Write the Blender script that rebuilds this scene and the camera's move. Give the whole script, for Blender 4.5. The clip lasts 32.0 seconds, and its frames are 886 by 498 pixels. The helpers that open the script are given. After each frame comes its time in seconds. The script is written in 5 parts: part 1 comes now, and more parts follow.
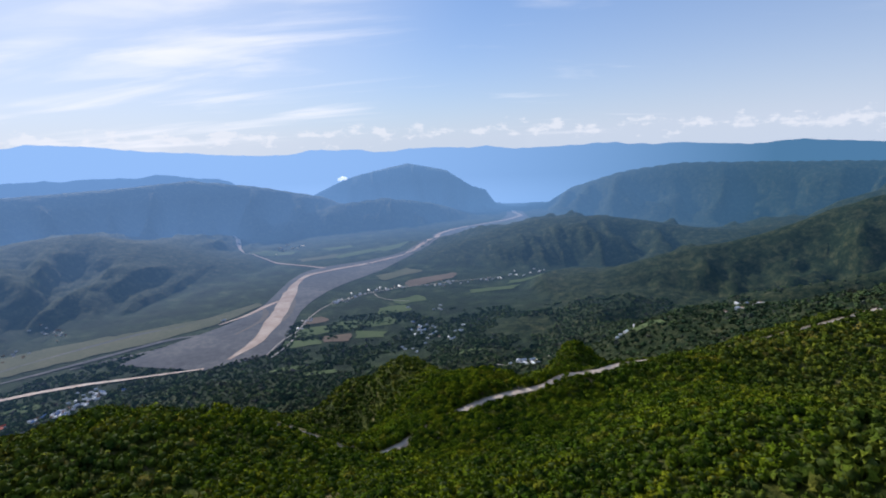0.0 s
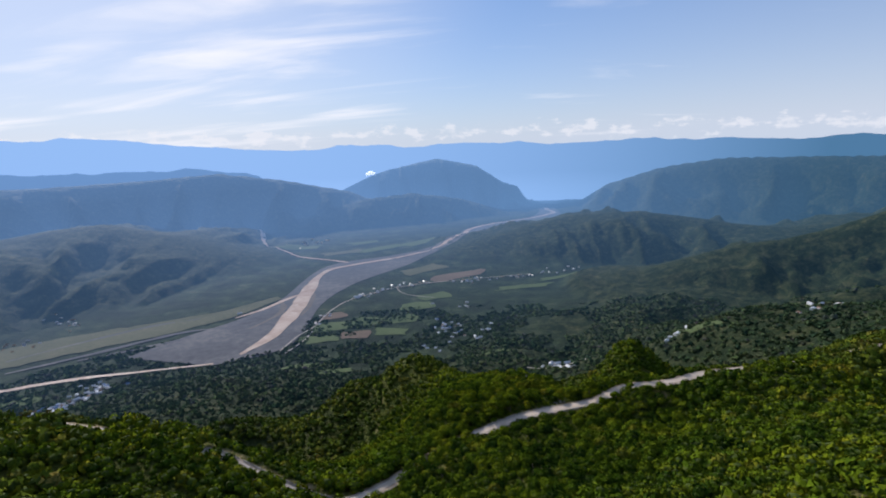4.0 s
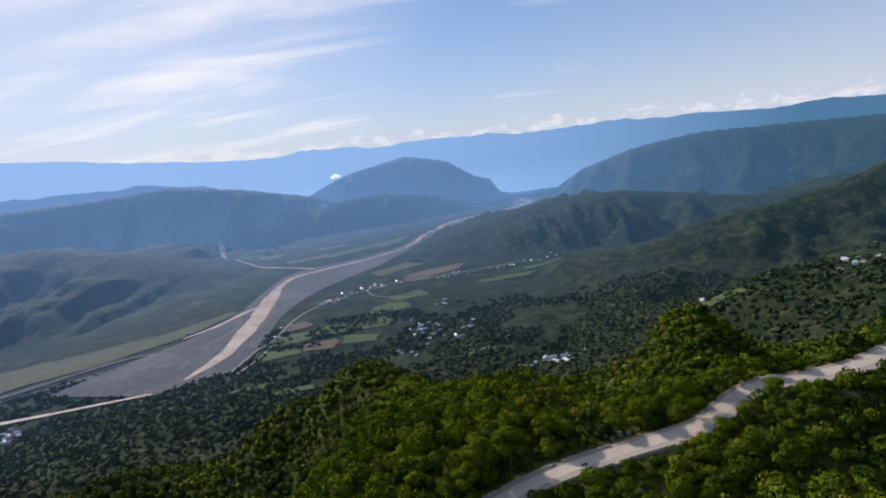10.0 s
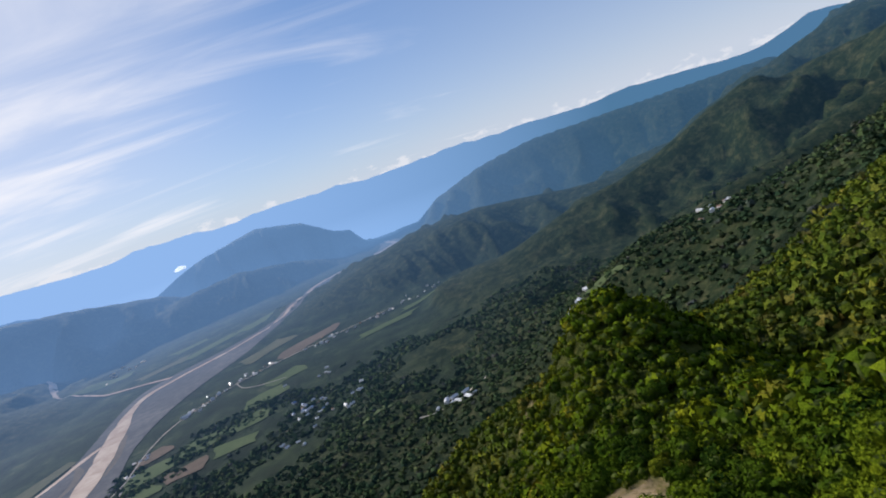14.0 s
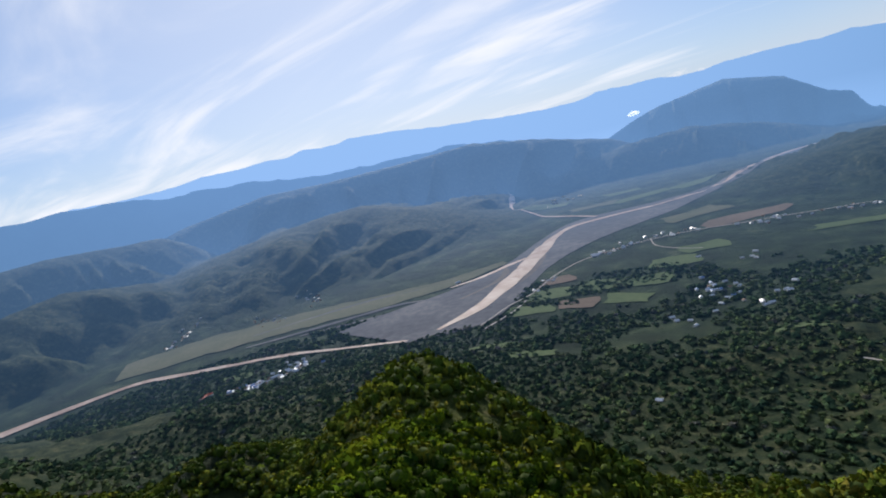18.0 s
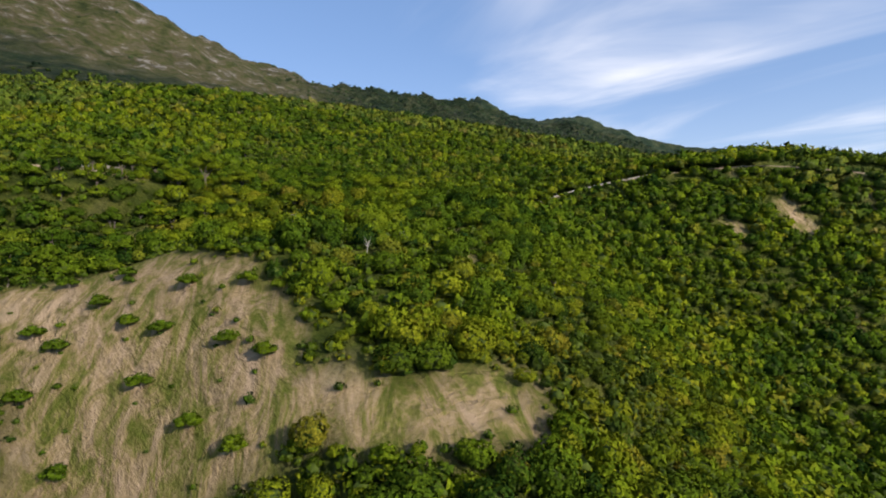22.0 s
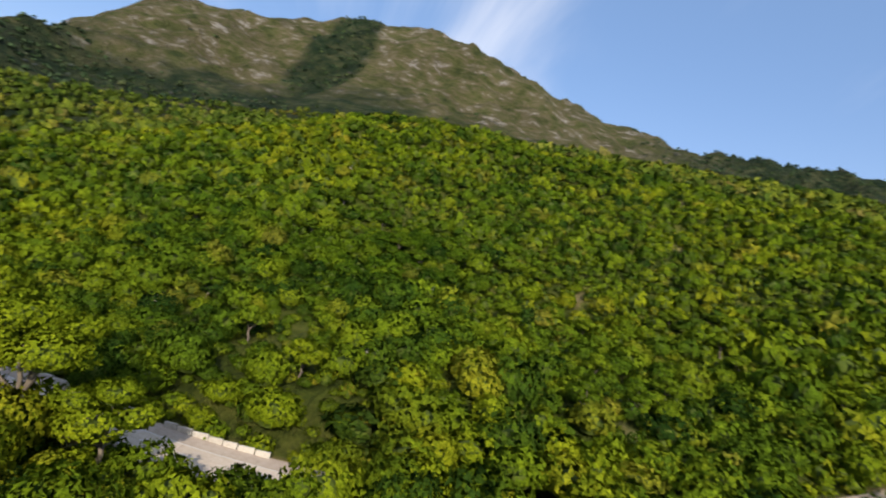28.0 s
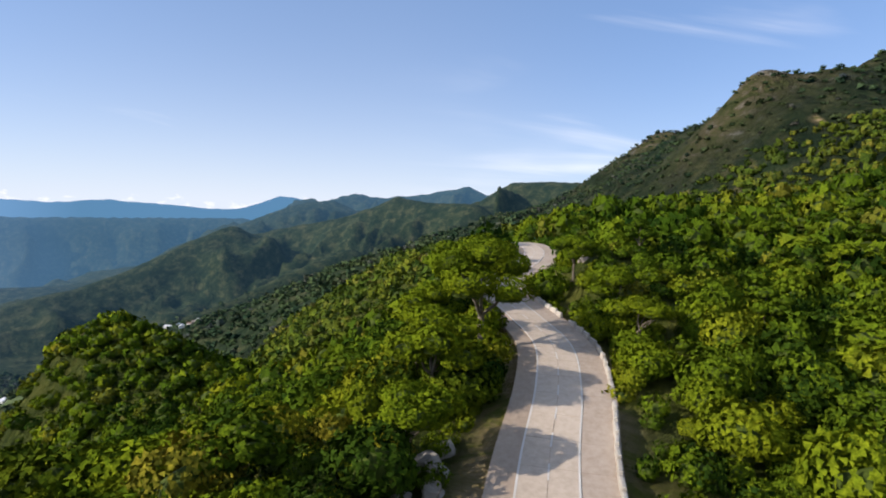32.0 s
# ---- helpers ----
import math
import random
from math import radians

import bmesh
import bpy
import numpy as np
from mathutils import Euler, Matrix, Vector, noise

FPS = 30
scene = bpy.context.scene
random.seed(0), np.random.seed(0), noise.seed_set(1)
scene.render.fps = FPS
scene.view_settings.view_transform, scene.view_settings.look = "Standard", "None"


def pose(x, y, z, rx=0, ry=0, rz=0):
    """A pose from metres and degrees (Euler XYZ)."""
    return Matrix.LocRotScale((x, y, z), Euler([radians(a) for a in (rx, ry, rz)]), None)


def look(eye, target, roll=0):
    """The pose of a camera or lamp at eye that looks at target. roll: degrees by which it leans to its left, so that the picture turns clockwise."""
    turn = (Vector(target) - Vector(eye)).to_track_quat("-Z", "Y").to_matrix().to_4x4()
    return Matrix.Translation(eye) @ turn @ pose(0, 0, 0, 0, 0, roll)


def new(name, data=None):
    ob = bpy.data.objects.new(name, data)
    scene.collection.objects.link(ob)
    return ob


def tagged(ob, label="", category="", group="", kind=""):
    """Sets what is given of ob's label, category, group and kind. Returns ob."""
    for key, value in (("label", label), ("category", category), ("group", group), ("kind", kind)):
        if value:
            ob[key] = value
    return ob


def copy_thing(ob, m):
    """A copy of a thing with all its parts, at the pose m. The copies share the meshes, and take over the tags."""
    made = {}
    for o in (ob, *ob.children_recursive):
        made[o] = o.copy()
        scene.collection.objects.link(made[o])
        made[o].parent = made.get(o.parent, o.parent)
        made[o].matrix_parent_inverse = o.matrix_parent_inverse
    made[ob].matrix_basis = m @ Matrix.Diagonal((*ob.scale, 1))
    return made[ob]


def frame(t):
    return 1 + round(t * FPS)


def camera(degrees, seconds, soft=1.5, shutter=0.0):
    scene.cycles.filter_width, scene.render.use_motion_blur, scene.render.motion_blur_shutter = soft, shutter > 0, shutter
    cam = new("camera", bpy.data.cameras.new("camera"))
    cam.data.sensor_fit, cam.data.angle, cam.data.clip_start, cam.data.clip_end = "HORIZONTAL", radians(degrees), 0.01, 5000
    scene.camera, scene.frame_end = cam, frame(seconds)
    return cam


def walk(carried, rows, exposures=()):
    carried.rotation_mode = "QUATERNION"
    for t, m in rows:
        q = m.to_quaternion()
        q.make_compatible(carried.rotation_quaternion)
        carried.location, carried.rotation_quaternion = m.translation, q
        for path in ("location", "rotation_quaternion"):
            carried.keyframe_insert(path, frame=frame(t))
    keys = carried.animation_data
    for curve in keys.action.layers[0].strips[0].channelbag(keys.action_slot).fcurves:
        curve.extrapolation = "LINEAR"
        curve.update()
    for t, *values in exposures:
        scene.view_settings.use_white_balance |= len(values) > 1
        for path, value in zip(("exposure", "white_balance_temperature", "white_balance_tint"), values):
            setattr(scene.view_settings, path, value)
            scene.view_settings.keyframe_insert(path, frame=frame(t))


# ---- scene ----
# ================= camera and walk =================
cam = camera(79.7, 32.0, soft=1.9, shutter=0.15)
PATH = [
    (0, (-15.74, -154.26, 574.15), (-11.05, -56.45, 553.86), -1.85),
    (0.5, (-14.09, -140.59, 567.81), (-10.17, -42.71, 547.68), -1.98),
    (1, (-12.27, -127.03, 561.51), (-9.22, -29.11, 541.44), -1.98),
    (1.5, (-10.79, -113.05, 555.41), (-8.11, -15.11, 535.37), -1.91),
    (2, (-9.02, -99.00, 549.41), (-6.29, -1.06, 529.41), -1.87),
    (2.5, (-7.01, -84.65, 543.53), (-5.46, 13.30, 523.47), -1.84),
    (3, (-5.33, -70.72, 537.30), (-4.96, 27.25, 517.28), -1.71),
    (3.5, (-3.60, -57.92, 531.55), (-4.33, 40.07, 511.61), -1.56),
    (5.5, (2.12, -3.23, 508.15), (2.13, 94.68, 487.81), -2.59),
    (6, (3.08, 9.72, 502.28), (4.42, 107.62, 481.96), -2.80),
    (6.5, (4.81, 22.98, 496.33), (6.10, 120.89, 476.04), -2.65),
    (7, (6.28, 36.31, 490.11), (7.78, 134.22, 469.85), -2.66),
    (7.5, (8.18, 49.64, 483.91), (9.53, 147.56, 463.65), -2.74),
    (8, (9.51, 62.41, 478.06), (10.20, 160.36, 457.92), -2.74),
    (8.5, (11.20, 75.87, 471.88), (11.82, 173.84, 451.83), -2.65),
    (9, (12.95, 89.49, 465.56), (13.38, 187.47, 445.56), -2.50),
    (9.5, (14.69, 103.02, 459.43), (15.19, 201.02, 439.55), -2.66),
    (10, (15.82, 115.84, 453.80), (18.98, 213.88, 434.38), -5.94),
    (10.5, (18.12, 129.28, 448.64), (23.11, 227.40, 430.01), -8.51),
    (11, (20.61, 142.91, 443.95), (26.75, 241.08, 425.89), -11.24),
    (11.5, (23.72, 156.71, 439.63), (33.05, 254.68, 421.88), -14.37),
    (12, (28.37, 170.51, 434.89), (42.96, 267.84, 417.20), -15.74),
    (12.5, (33.37, 183.87, 429.50), (51.46, 280.64, 411.94), -16.03),
    (13, (40.52, 197.57, 425.04), (65.00, 293.05, 408.20), -18.39),
    (13.5, (48.14, 210.71, 420.11), (77.49, 304.93, 403.94), -20.16),
    (14, (59.20, 222.82, 416.22), (86.33, 317.79, 400.56), -18.82),
    (14.5, (69.79, 235.87, 411.57), (85.57, 333.45, 396.37), -15.45),
    (16.5, (88.80, 287.17, 393.07), (65.98, 382.93, 375.49), -15.24),
    (17, (89.01, 303.14, 387.90), (56.06, 395.82, 369.89), -14.48),
    (17.5, (88.92, 319.02, 382.62), (44.98, 406.94, 364.18), -14.10),
    (18, (87.62, 335.12, 377.78), (35.11, 418.23, 359.46), -13.60),
    (18.5, (84.79, 350.91, 373.15), (21.37, 425.93, 354.44), -11.74),
    (19, (82.30, 364.91, 368.74), (9.28, 430.56, 349.79), -10.03),
    (19.5, (79.75, 377.57, 364.08), (-4.22, 428.75, 345.92), -7.62),
    (20, (76.36, 390.05, 361.86), (-19.84, 411.49, 345.00), -3.37),
    (20.5, (69.38, 400.80, 364.36), (-28.09, 384.36, 349.22), -2.92),
    (21, (60.10, 408.34, 367.60), (-15.92, 344.10, 357.92), 1.08),
    (21.5, (48.97, 410.18, 365.81), (9.17, 318.66, 359.50), 1.74),
    (22, (38.27, 405.60, 364.48), (19.98, 307.33, 361.43), -0.59),
    (22.5, (31.20, 395.80, 364.10), (16.24, 296.93, 362.60), -1.53),
    (23, (24.79, 382.94, 364.15), (11.72, 283.80, 364.98), -1.93),
    (23.5, (19.34, 368.40, 365.99), (10.02, 268.90, 369.40), -2.41),
    (24, (14.12, 354.16, 369.42), (5.79, 254.81, 377.20), -1.98),
    (24.5, (9.55, 340.81, 373.98), (3.45, 241.78, 386.45), -1.11),
    (25, (5.30, 328.33, 379.13), (0.50, 229.56, 394.01), -0.90),
    (25.5, (2.52, 317.85, 384.58), (-0.13, 219.27, 401.16), -0.58),
    (27.5, (-15.34, 261.28, 388.05), (-1.36, 162.46, 394.34), 2.88),
    (28, (-16.18, 251.59, 390.12), (31.43, 163.72, 393.76), 11.67),
    (28.5, (-13.24, 242.45, 391.72), (56.46, 170.74, 392.71), 14.60),
    (29, (-8.38, 235.17, 392.22), (75.56, 180.82, 391.41), 15.17),
    (29.5, (-2.36, 229.40, 392.06), (92.37, 197.42, 390.28), 14.34),
    (30, (4.61, 225.09, 392.68), (104.02, 215.17, 388.23), 14.70),
    (30.5, (12.54, 224.15, 392.03), (111.68, 236.11, 386.72), 12.42),
    (31, (19.85, 224.96, 391.18), (116.60, 249.63, 385.47), 7.22),
    (31.5, (26.61, 227.27, 390.33), (121.61, 257.96, 384.63), 3.04),
    (32, (32.28, 229.55, 389.61), (126.91, 261.43, 384.22), 1.17),
]
walk(cam, [(t, look(eye, target, roll)) for t, eye, target, roll in PATH],
     exposures=[(0, -0.2, 6350, 15), (9, -0.26, 6600, 16), (13, -0.26, 6600, 15), (18, -0.2, 6500, 13), (20, -0.04, 6400, 12), (21, 0.02, 6500, 12), (22.5, 0.24, 6950, 15), (25, 0.14, 6850, 12), (28, 0.32, 7150, 13), (30, 0.37, 7150, 15), (32, 0.18, 6800, 15)])

# ================= sky, sun =================
SUN_AZ, SUN_EL = 36.0, 26.0          # degrees left of +y, degrees above the horizon
world = bpy.data.worlds.new("sky")
scene.world = world
world.use_nodes = True
wn, wl = world.node_tree.nodes, world.node_tree.links
wn.clear()


def wnode(kind, **kw):
    n = wn.new(kind)
    for k, v in kw.items():
        n.inputs[k].default_value = v
    return n


sky = wn.new("ShaderNodeTexSky")
sky.sky_type, sky.sun_disc = "NISHITA", False
sky.sun_elevation, sky.sun_rotation = radians(SUN_EL), radians(-SUN_AZ)
sky.altitude, sky.air_density, sky.dust_density, sky.ozone_density = 900, 1.0, 0.25, 3.0
coord = wn.new("ShaderNodeTexCoord")
sep = wn.new("ShaderNodeSeparateXYZ")
wl.new(coord.outputs["Generated"], sep.inputs[0])


def wmath(op, a, b=None):
    n = wn.new("ShaderNodeMath")
    n.operation = op
    for k, v in enumerate((a, b)):
        if v is None:
            continue
        if isinstance(v, (int, float)):
            n.inputs[k].default_value = v
        else:
            wl.new(v, n.inputs[k])
    return n.outputs[0]


# cirrus on a high sheet: the direction is laid on a plane overhead
up = wmath("ADD", wmath("MAXIMUM", sep.outputs[2], 0.0), 0.12)
px, py = wmath("DIVIDE", sep.outputs[0], up), wmath("DIVIDE", sep.outputs[1], up)
plane = wn.new("ShaderNodeCombineXYZ")
wl.new(px, plane.inputs[0]), wl.new(py, plane.inputs[1])


def wnoise(turn_deg, scale, **kw):
    m = wn.new("ShaderNodeMapping")
    m.vector_type = "TEXTURE"
    m.inputs["Rotation"].default_value = (0, 0, radians(turn_deg))
    m.inputs["Scale"].default_value = (1 / scale[0], 1 / scale[1], 1)
    wl.new(plane.outputs[0], m.inputs[0])
    t = wnode("ShaderNodeTexNoise", **kw)
    wl.new(m.outputs[0], t.inputs["Vector"])
    return t.outputs[0]


def wrange(v, a, b):
    m = wn.new("ShaderNodeMapRange")
    m.interpolation_type = "SMOOTHSTEP"
    m.inputs["From Min"].default_value, m.inputs["From Max"].default_value = a, b
    wl.new(v, m.inputs[0])
    return m.outputs[0]


def wmix(fac, a, b):
    m = wn.new("ShaderNodeMix")
    m.data_type = "RGBA"
    wl.new(fac, m.inputs[0])
    for k, v in ((6, a), (7, b)):
        if isinstance(v, tuple):
            m.inputs[k].default_value = (*v, 1)
        else:
            wl.new(v, m.inputs[k])
    return m.outputs[2]


# two sheets: bands across the sunny half of the sky, long streaks over the other half
bands = wnoise(172, (0.34, 1.05, 1), Scale=1.25, Detail=7.0, Roughness=0.55, Distortion=0.9)
streak = wnoise(122, (0.26, 0.75, 1), Scale=1.3, Detail=6.0, Roughness=0.52, Distortion=1.1)
patch = wnoise(20, (0.5, 0.8, 1), Scale=0.62, Detail=3.0, Roughness=0.5)
# the high cloud is thickest on the sun's side
side = wmath("ADD", wmath("MULTIPLY", sep.outputs[0], -0.07), wmath("MULTIPLY", sep.outputs[1], 0.05))
amount = wmath("ADD", wmath("ADD", wmath("MULTIPLY", streak, 0.75), wmath("MULTIPLY", patch, 0.55)), side)
lean = wmath("ADD", wmath("MULTIPLY", wmath("MAXIMUM", sep.outputs[0], -0.55), -0.17), wmath("MULTIPLY", sep.outputs[2], 0.14))
sunny = wmath("ADD", wmath("ADD", wmath("MULTIPLY", bands, 0.85), wmath("MULTIPLY", patch, 0.45)), lean)
half = wrange(sep.outputs[1], -0.1, 0.45)
cover = wmath("ADD", wmath("MULTIPLY", wmath("MULTIPLY", wrange(amount, 0.58, 0.96), 0.9), wmath("SUBTRACT", 1.0, half)),
              wmath("MULTIPLY", wmath("MULTIPLY", wrange(sunny, 0.67, 1.0), 0.86), half))
tint = wn.new("ShaderNodeMix")
tint.data_type, tint.blend_type = "RGBA", "MULTIPLY"
tint.inputs[0].default_value = 1.0
tint.inputs[7].default_value = (0.84, 1.0, 1.2, 1)
wl.new(sky.outputs[0], tint.inputs[6])
low = wmath("POWER", wmath("SUBTRACT", 1.0, wmath("MINIMUM", wmath("MAXIMUM", sep.outputs[2], 0.0), 1.0)), 8.0)
thin = wnode("ShaderNodeMix")
thin.data_type = "RGBA"
thin.inputs[0].default_value = 0.42
thin.inputs[7].default_value = (2.3, 4.1, 7.3, 1)
wl.new(tint.outputs[2], thin.inputs[6])
milky = wmath("MULTIPLY", wmath("POWER", wmath("SUBTRACT", 1.0, wmath("MINIMUM", wmath("MAXIMUM", sep.outputs[2], 0.0), 1.0)), 3.0),
              wmath("MULTIPLY", wrange(sep.outputs[0], 0.0, 0.75), wrange(sep.outputs[1], -0.1, 0.45)))
veil = wmix(wmath("MINIMUM", wmath("ADD", wmath("MULTIPLY", low, 0.88), wmath("MULTIPLY", milky, 0.27)), 0.95), thin.outputs[2], (6.0, 6.9, 8.0))
# light spread round the sun, and heaped cloud low over the far ranges
toward = wmath("ADD", wmath("ADD", wmath("MULTIPLY", sep.outputs[0], -math.sin(radians(SUN_AZ)) * math.cos(radians(SUN_EL))),
                            wmath("MULTIPLY", sep.outputs[1], math.cos(radians(SUN_AZ)) * math.cos(radians(SUN_EL)))), wmath("MULTIPLY", sep.outputs[2], math.sin(radians(SUN_EL))))
glow = wmix(wmath("MULTIPLY", wrange(toward, 0.72, 1.02), 0.55), veil, (7.8, 8.4, 9.4))
cloud = wmix(cover, glow, (10.0, 10.2, 10.5))
heap = wnode("ShaderNodeTexNoise", Scale=26.0, Detail=6.0, Roughness=0.62)
squash = wn.new("ShaderNodeMapping")
squash.inputs["Scale"].default_value = (1, 1, 2.2)
wl.new(coord.outputs["Generated"], squash.inputs[0]), wl.new(squash.outputs[0], heap.inputs["Vector"])
rise = wmath("ADD", heap.outputs[0], wmath("MULTIPLY", wmath("ABSOLUTE", wmath("SUBTRACT", sep.outputs[2], 0.013)), -9.0))
cloud = wmix(wmath("MULTIPLY", wrange(rise, 0.42, 0.56), 0.6), cloud, (8.8, 9.1, 9.5))
back = wnode("ShaderNodeBackground", Strength=0.115)
wl.new(cloud, back.inputs[0])
wout = wn.new("ShaderNodeOutputWorld")
wl.new(back.outputs[0], wout.inputs[0])

sun_data = bpy.data.lights.new("sun", "SUN")
sun_data.energy, sun_data.angle, sun_data.color = 4.7, radians(0.53), (1.0, 0.95, 0.86)
sun = new("sun", sun_data)
az, el = radians(SUN_AZ), radians(SUN_EL)
sun_way = Vector((-math.sin(az) * math.cos(el), math.cos(az) * math.cos(el), math.sin(el)))
sun.matrix_world = look(sun_way * 900, (0, 0, 0))

# ================= materials =================
def material(name, rough=0.9, spec=0.3):
    m = bpy.data.materials.new(name)
    m.use_nodes = True
    b = m.node_tree.nodes["Principled BSDF"]
    b.inputs["Roughness"].default_value = rough
    b.inputs["Specular IOR Level"].default_value = spec
    return m, m.node_tree.nodes, m.node_tree.links, b


def ramp(n, l, src, stops):
    r = n.new("ShaderNodeValToRGB")
    e = r.color_ramp.elements
    while len(e) < len(stops):
        e.new(0.5)
    for k, (at, col) in enumerate(stops):
        e[k].position, e[k].color = at, (*col, 1)
    l.new(src, r.inputs[0])
    return r.outputs[0]


def noise_tex(n, l, scale, detail=6.0, rough=0.6, vec=None, distort=0.0):
    t = n.new("ShaderNodeTexNoise")
    t.inputs["Scale"].default_value, t.inputs["Detail"].default_value = scale, detail
    t.inputs["Roughness"].default_value, t.inputs["Distortion"].default_value = rough, distort
    if vec is not None:
        l.new(vec, t.inputs["Vector"])
    return t.outputs[0]


def place(n):
    return n.new("ShaderNodeNewGeometry").outputs["Position"]


def mixed(n, l, fac, a, b):
    m = n.new("ShaderNodeMix")
    m.data_type = "RGBA"
    if isinstance(fac, float):
        m.inputs[0].default_value = fac
    else:
        l.new(fac, m.inputs[0])
    for k, v in ((6, a), (7, b)):
        if isinstance(v, tuple):
            m.inputs[k].default_value = (*v, 1)
        else:
            l.new(v, m.inputs[k])
    return m.outputs[2]


def bump(n, l, b, height, strength, dist):
    k = n.new("ShaderNodeBump")
    k.inputs["Strength"].default_value, k.inputs["Distance"].default_value = strength, dist
    l.new(height, k.inputs["Height"])
    l.new(k.outputs[0], b.inputs["Normal"])


HAZE_FROM = 600.0


def paint_haze(n, l, b, p, colour, more=0.0):
    """Haze painted in by distance: past 600 m the base colour dims and blue emission is added, most on the sun's side
    and in the valleys.
    """
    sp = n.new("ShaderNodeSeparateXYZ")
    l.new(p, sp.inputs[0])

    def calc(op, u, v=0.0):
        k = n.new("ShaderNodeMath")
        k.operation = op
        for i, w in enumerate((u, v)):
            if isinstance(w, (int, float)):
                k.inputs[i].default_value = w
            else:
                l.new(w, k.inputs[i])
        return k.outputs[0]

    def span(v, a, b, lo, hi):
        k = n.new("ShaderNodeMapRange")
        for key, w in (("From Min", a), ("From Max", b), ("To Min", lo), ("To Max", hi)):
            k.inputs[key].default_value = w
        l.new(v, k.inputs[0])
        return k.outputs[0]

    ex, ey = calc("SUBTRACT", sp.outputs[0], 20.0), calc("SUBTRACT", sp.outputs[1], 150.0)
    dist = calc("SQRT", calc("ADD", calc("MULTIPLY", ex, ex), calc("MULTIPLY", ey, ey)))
    depth = calc("POWER", span(dist, HAZE_FROM, 4450.0, 0.0, 1.0), 1.8)
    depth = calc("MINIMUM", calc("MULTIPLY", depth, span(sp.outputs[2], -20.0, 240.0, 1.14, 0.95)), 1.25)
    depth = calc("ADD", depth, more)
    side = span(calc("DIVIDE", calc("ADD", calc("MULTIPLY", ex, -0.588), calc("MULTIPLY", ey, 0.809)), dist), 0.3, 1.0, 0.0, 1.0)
    # colour of the painted haze: stronger toward the sun, paler with depth
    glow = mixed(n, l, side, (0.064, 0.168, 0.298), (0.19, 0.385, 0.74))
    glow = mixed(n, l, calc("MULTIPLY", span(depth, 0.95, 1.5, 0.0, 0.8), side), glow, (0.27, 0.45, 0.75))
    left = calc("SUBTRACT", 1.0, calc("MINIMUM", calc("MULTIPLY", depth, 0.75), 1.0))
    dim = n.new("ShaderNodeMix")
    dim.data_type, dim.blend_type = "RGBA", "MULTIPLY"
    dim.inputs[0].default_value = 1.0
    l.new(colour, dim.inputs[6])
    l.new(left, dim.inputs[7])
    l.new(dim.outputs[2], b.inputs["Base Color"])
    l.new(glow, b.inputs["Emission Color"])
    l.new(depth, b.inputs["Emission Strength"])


def two_scale(name, cols, big, small, rough=0.9, spec=0.25, relief=0.0, dist=0.3, far=False):
    """A weathered surface: a colour ramp over coarse and fine noise, with fine relief; far adds painted haze."""
    m, n, l, b = material(name, rough, spec)
    p = place(n)
    k = n.new("ShaderNodeMath")
    k.operation = "MULTIPLY_ADD"
    l.new(noise_tex(n, l, small, 5, 0.65, p), k.inputs[0])
    k.inputs[1].default_value = 0.5
    h = n.new("ShaderNodeMath")
    h.operation = "MULTIPLY"
    l.new(noise_tex(n, l, big, 4, 0.55, p), h.inputs[0])
    h.inputs[1].default_value = 0.5
    l.new(h.outputs[0], k.inputs[2])
    step = 0.36 / max(1, len(cols) - 1)
    tint = ramp(n, l, k.outputs[0], [(0.32 + step * i, c) for i, c in enumerate(cols)])
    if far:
        paint_haze(n, l, b, p, tint)
    else:
        l.new(tint, b.inputs["Base Color"])
    if relief:
        bump(n, l, b, k.outputs[0], relief, dist)
    return m


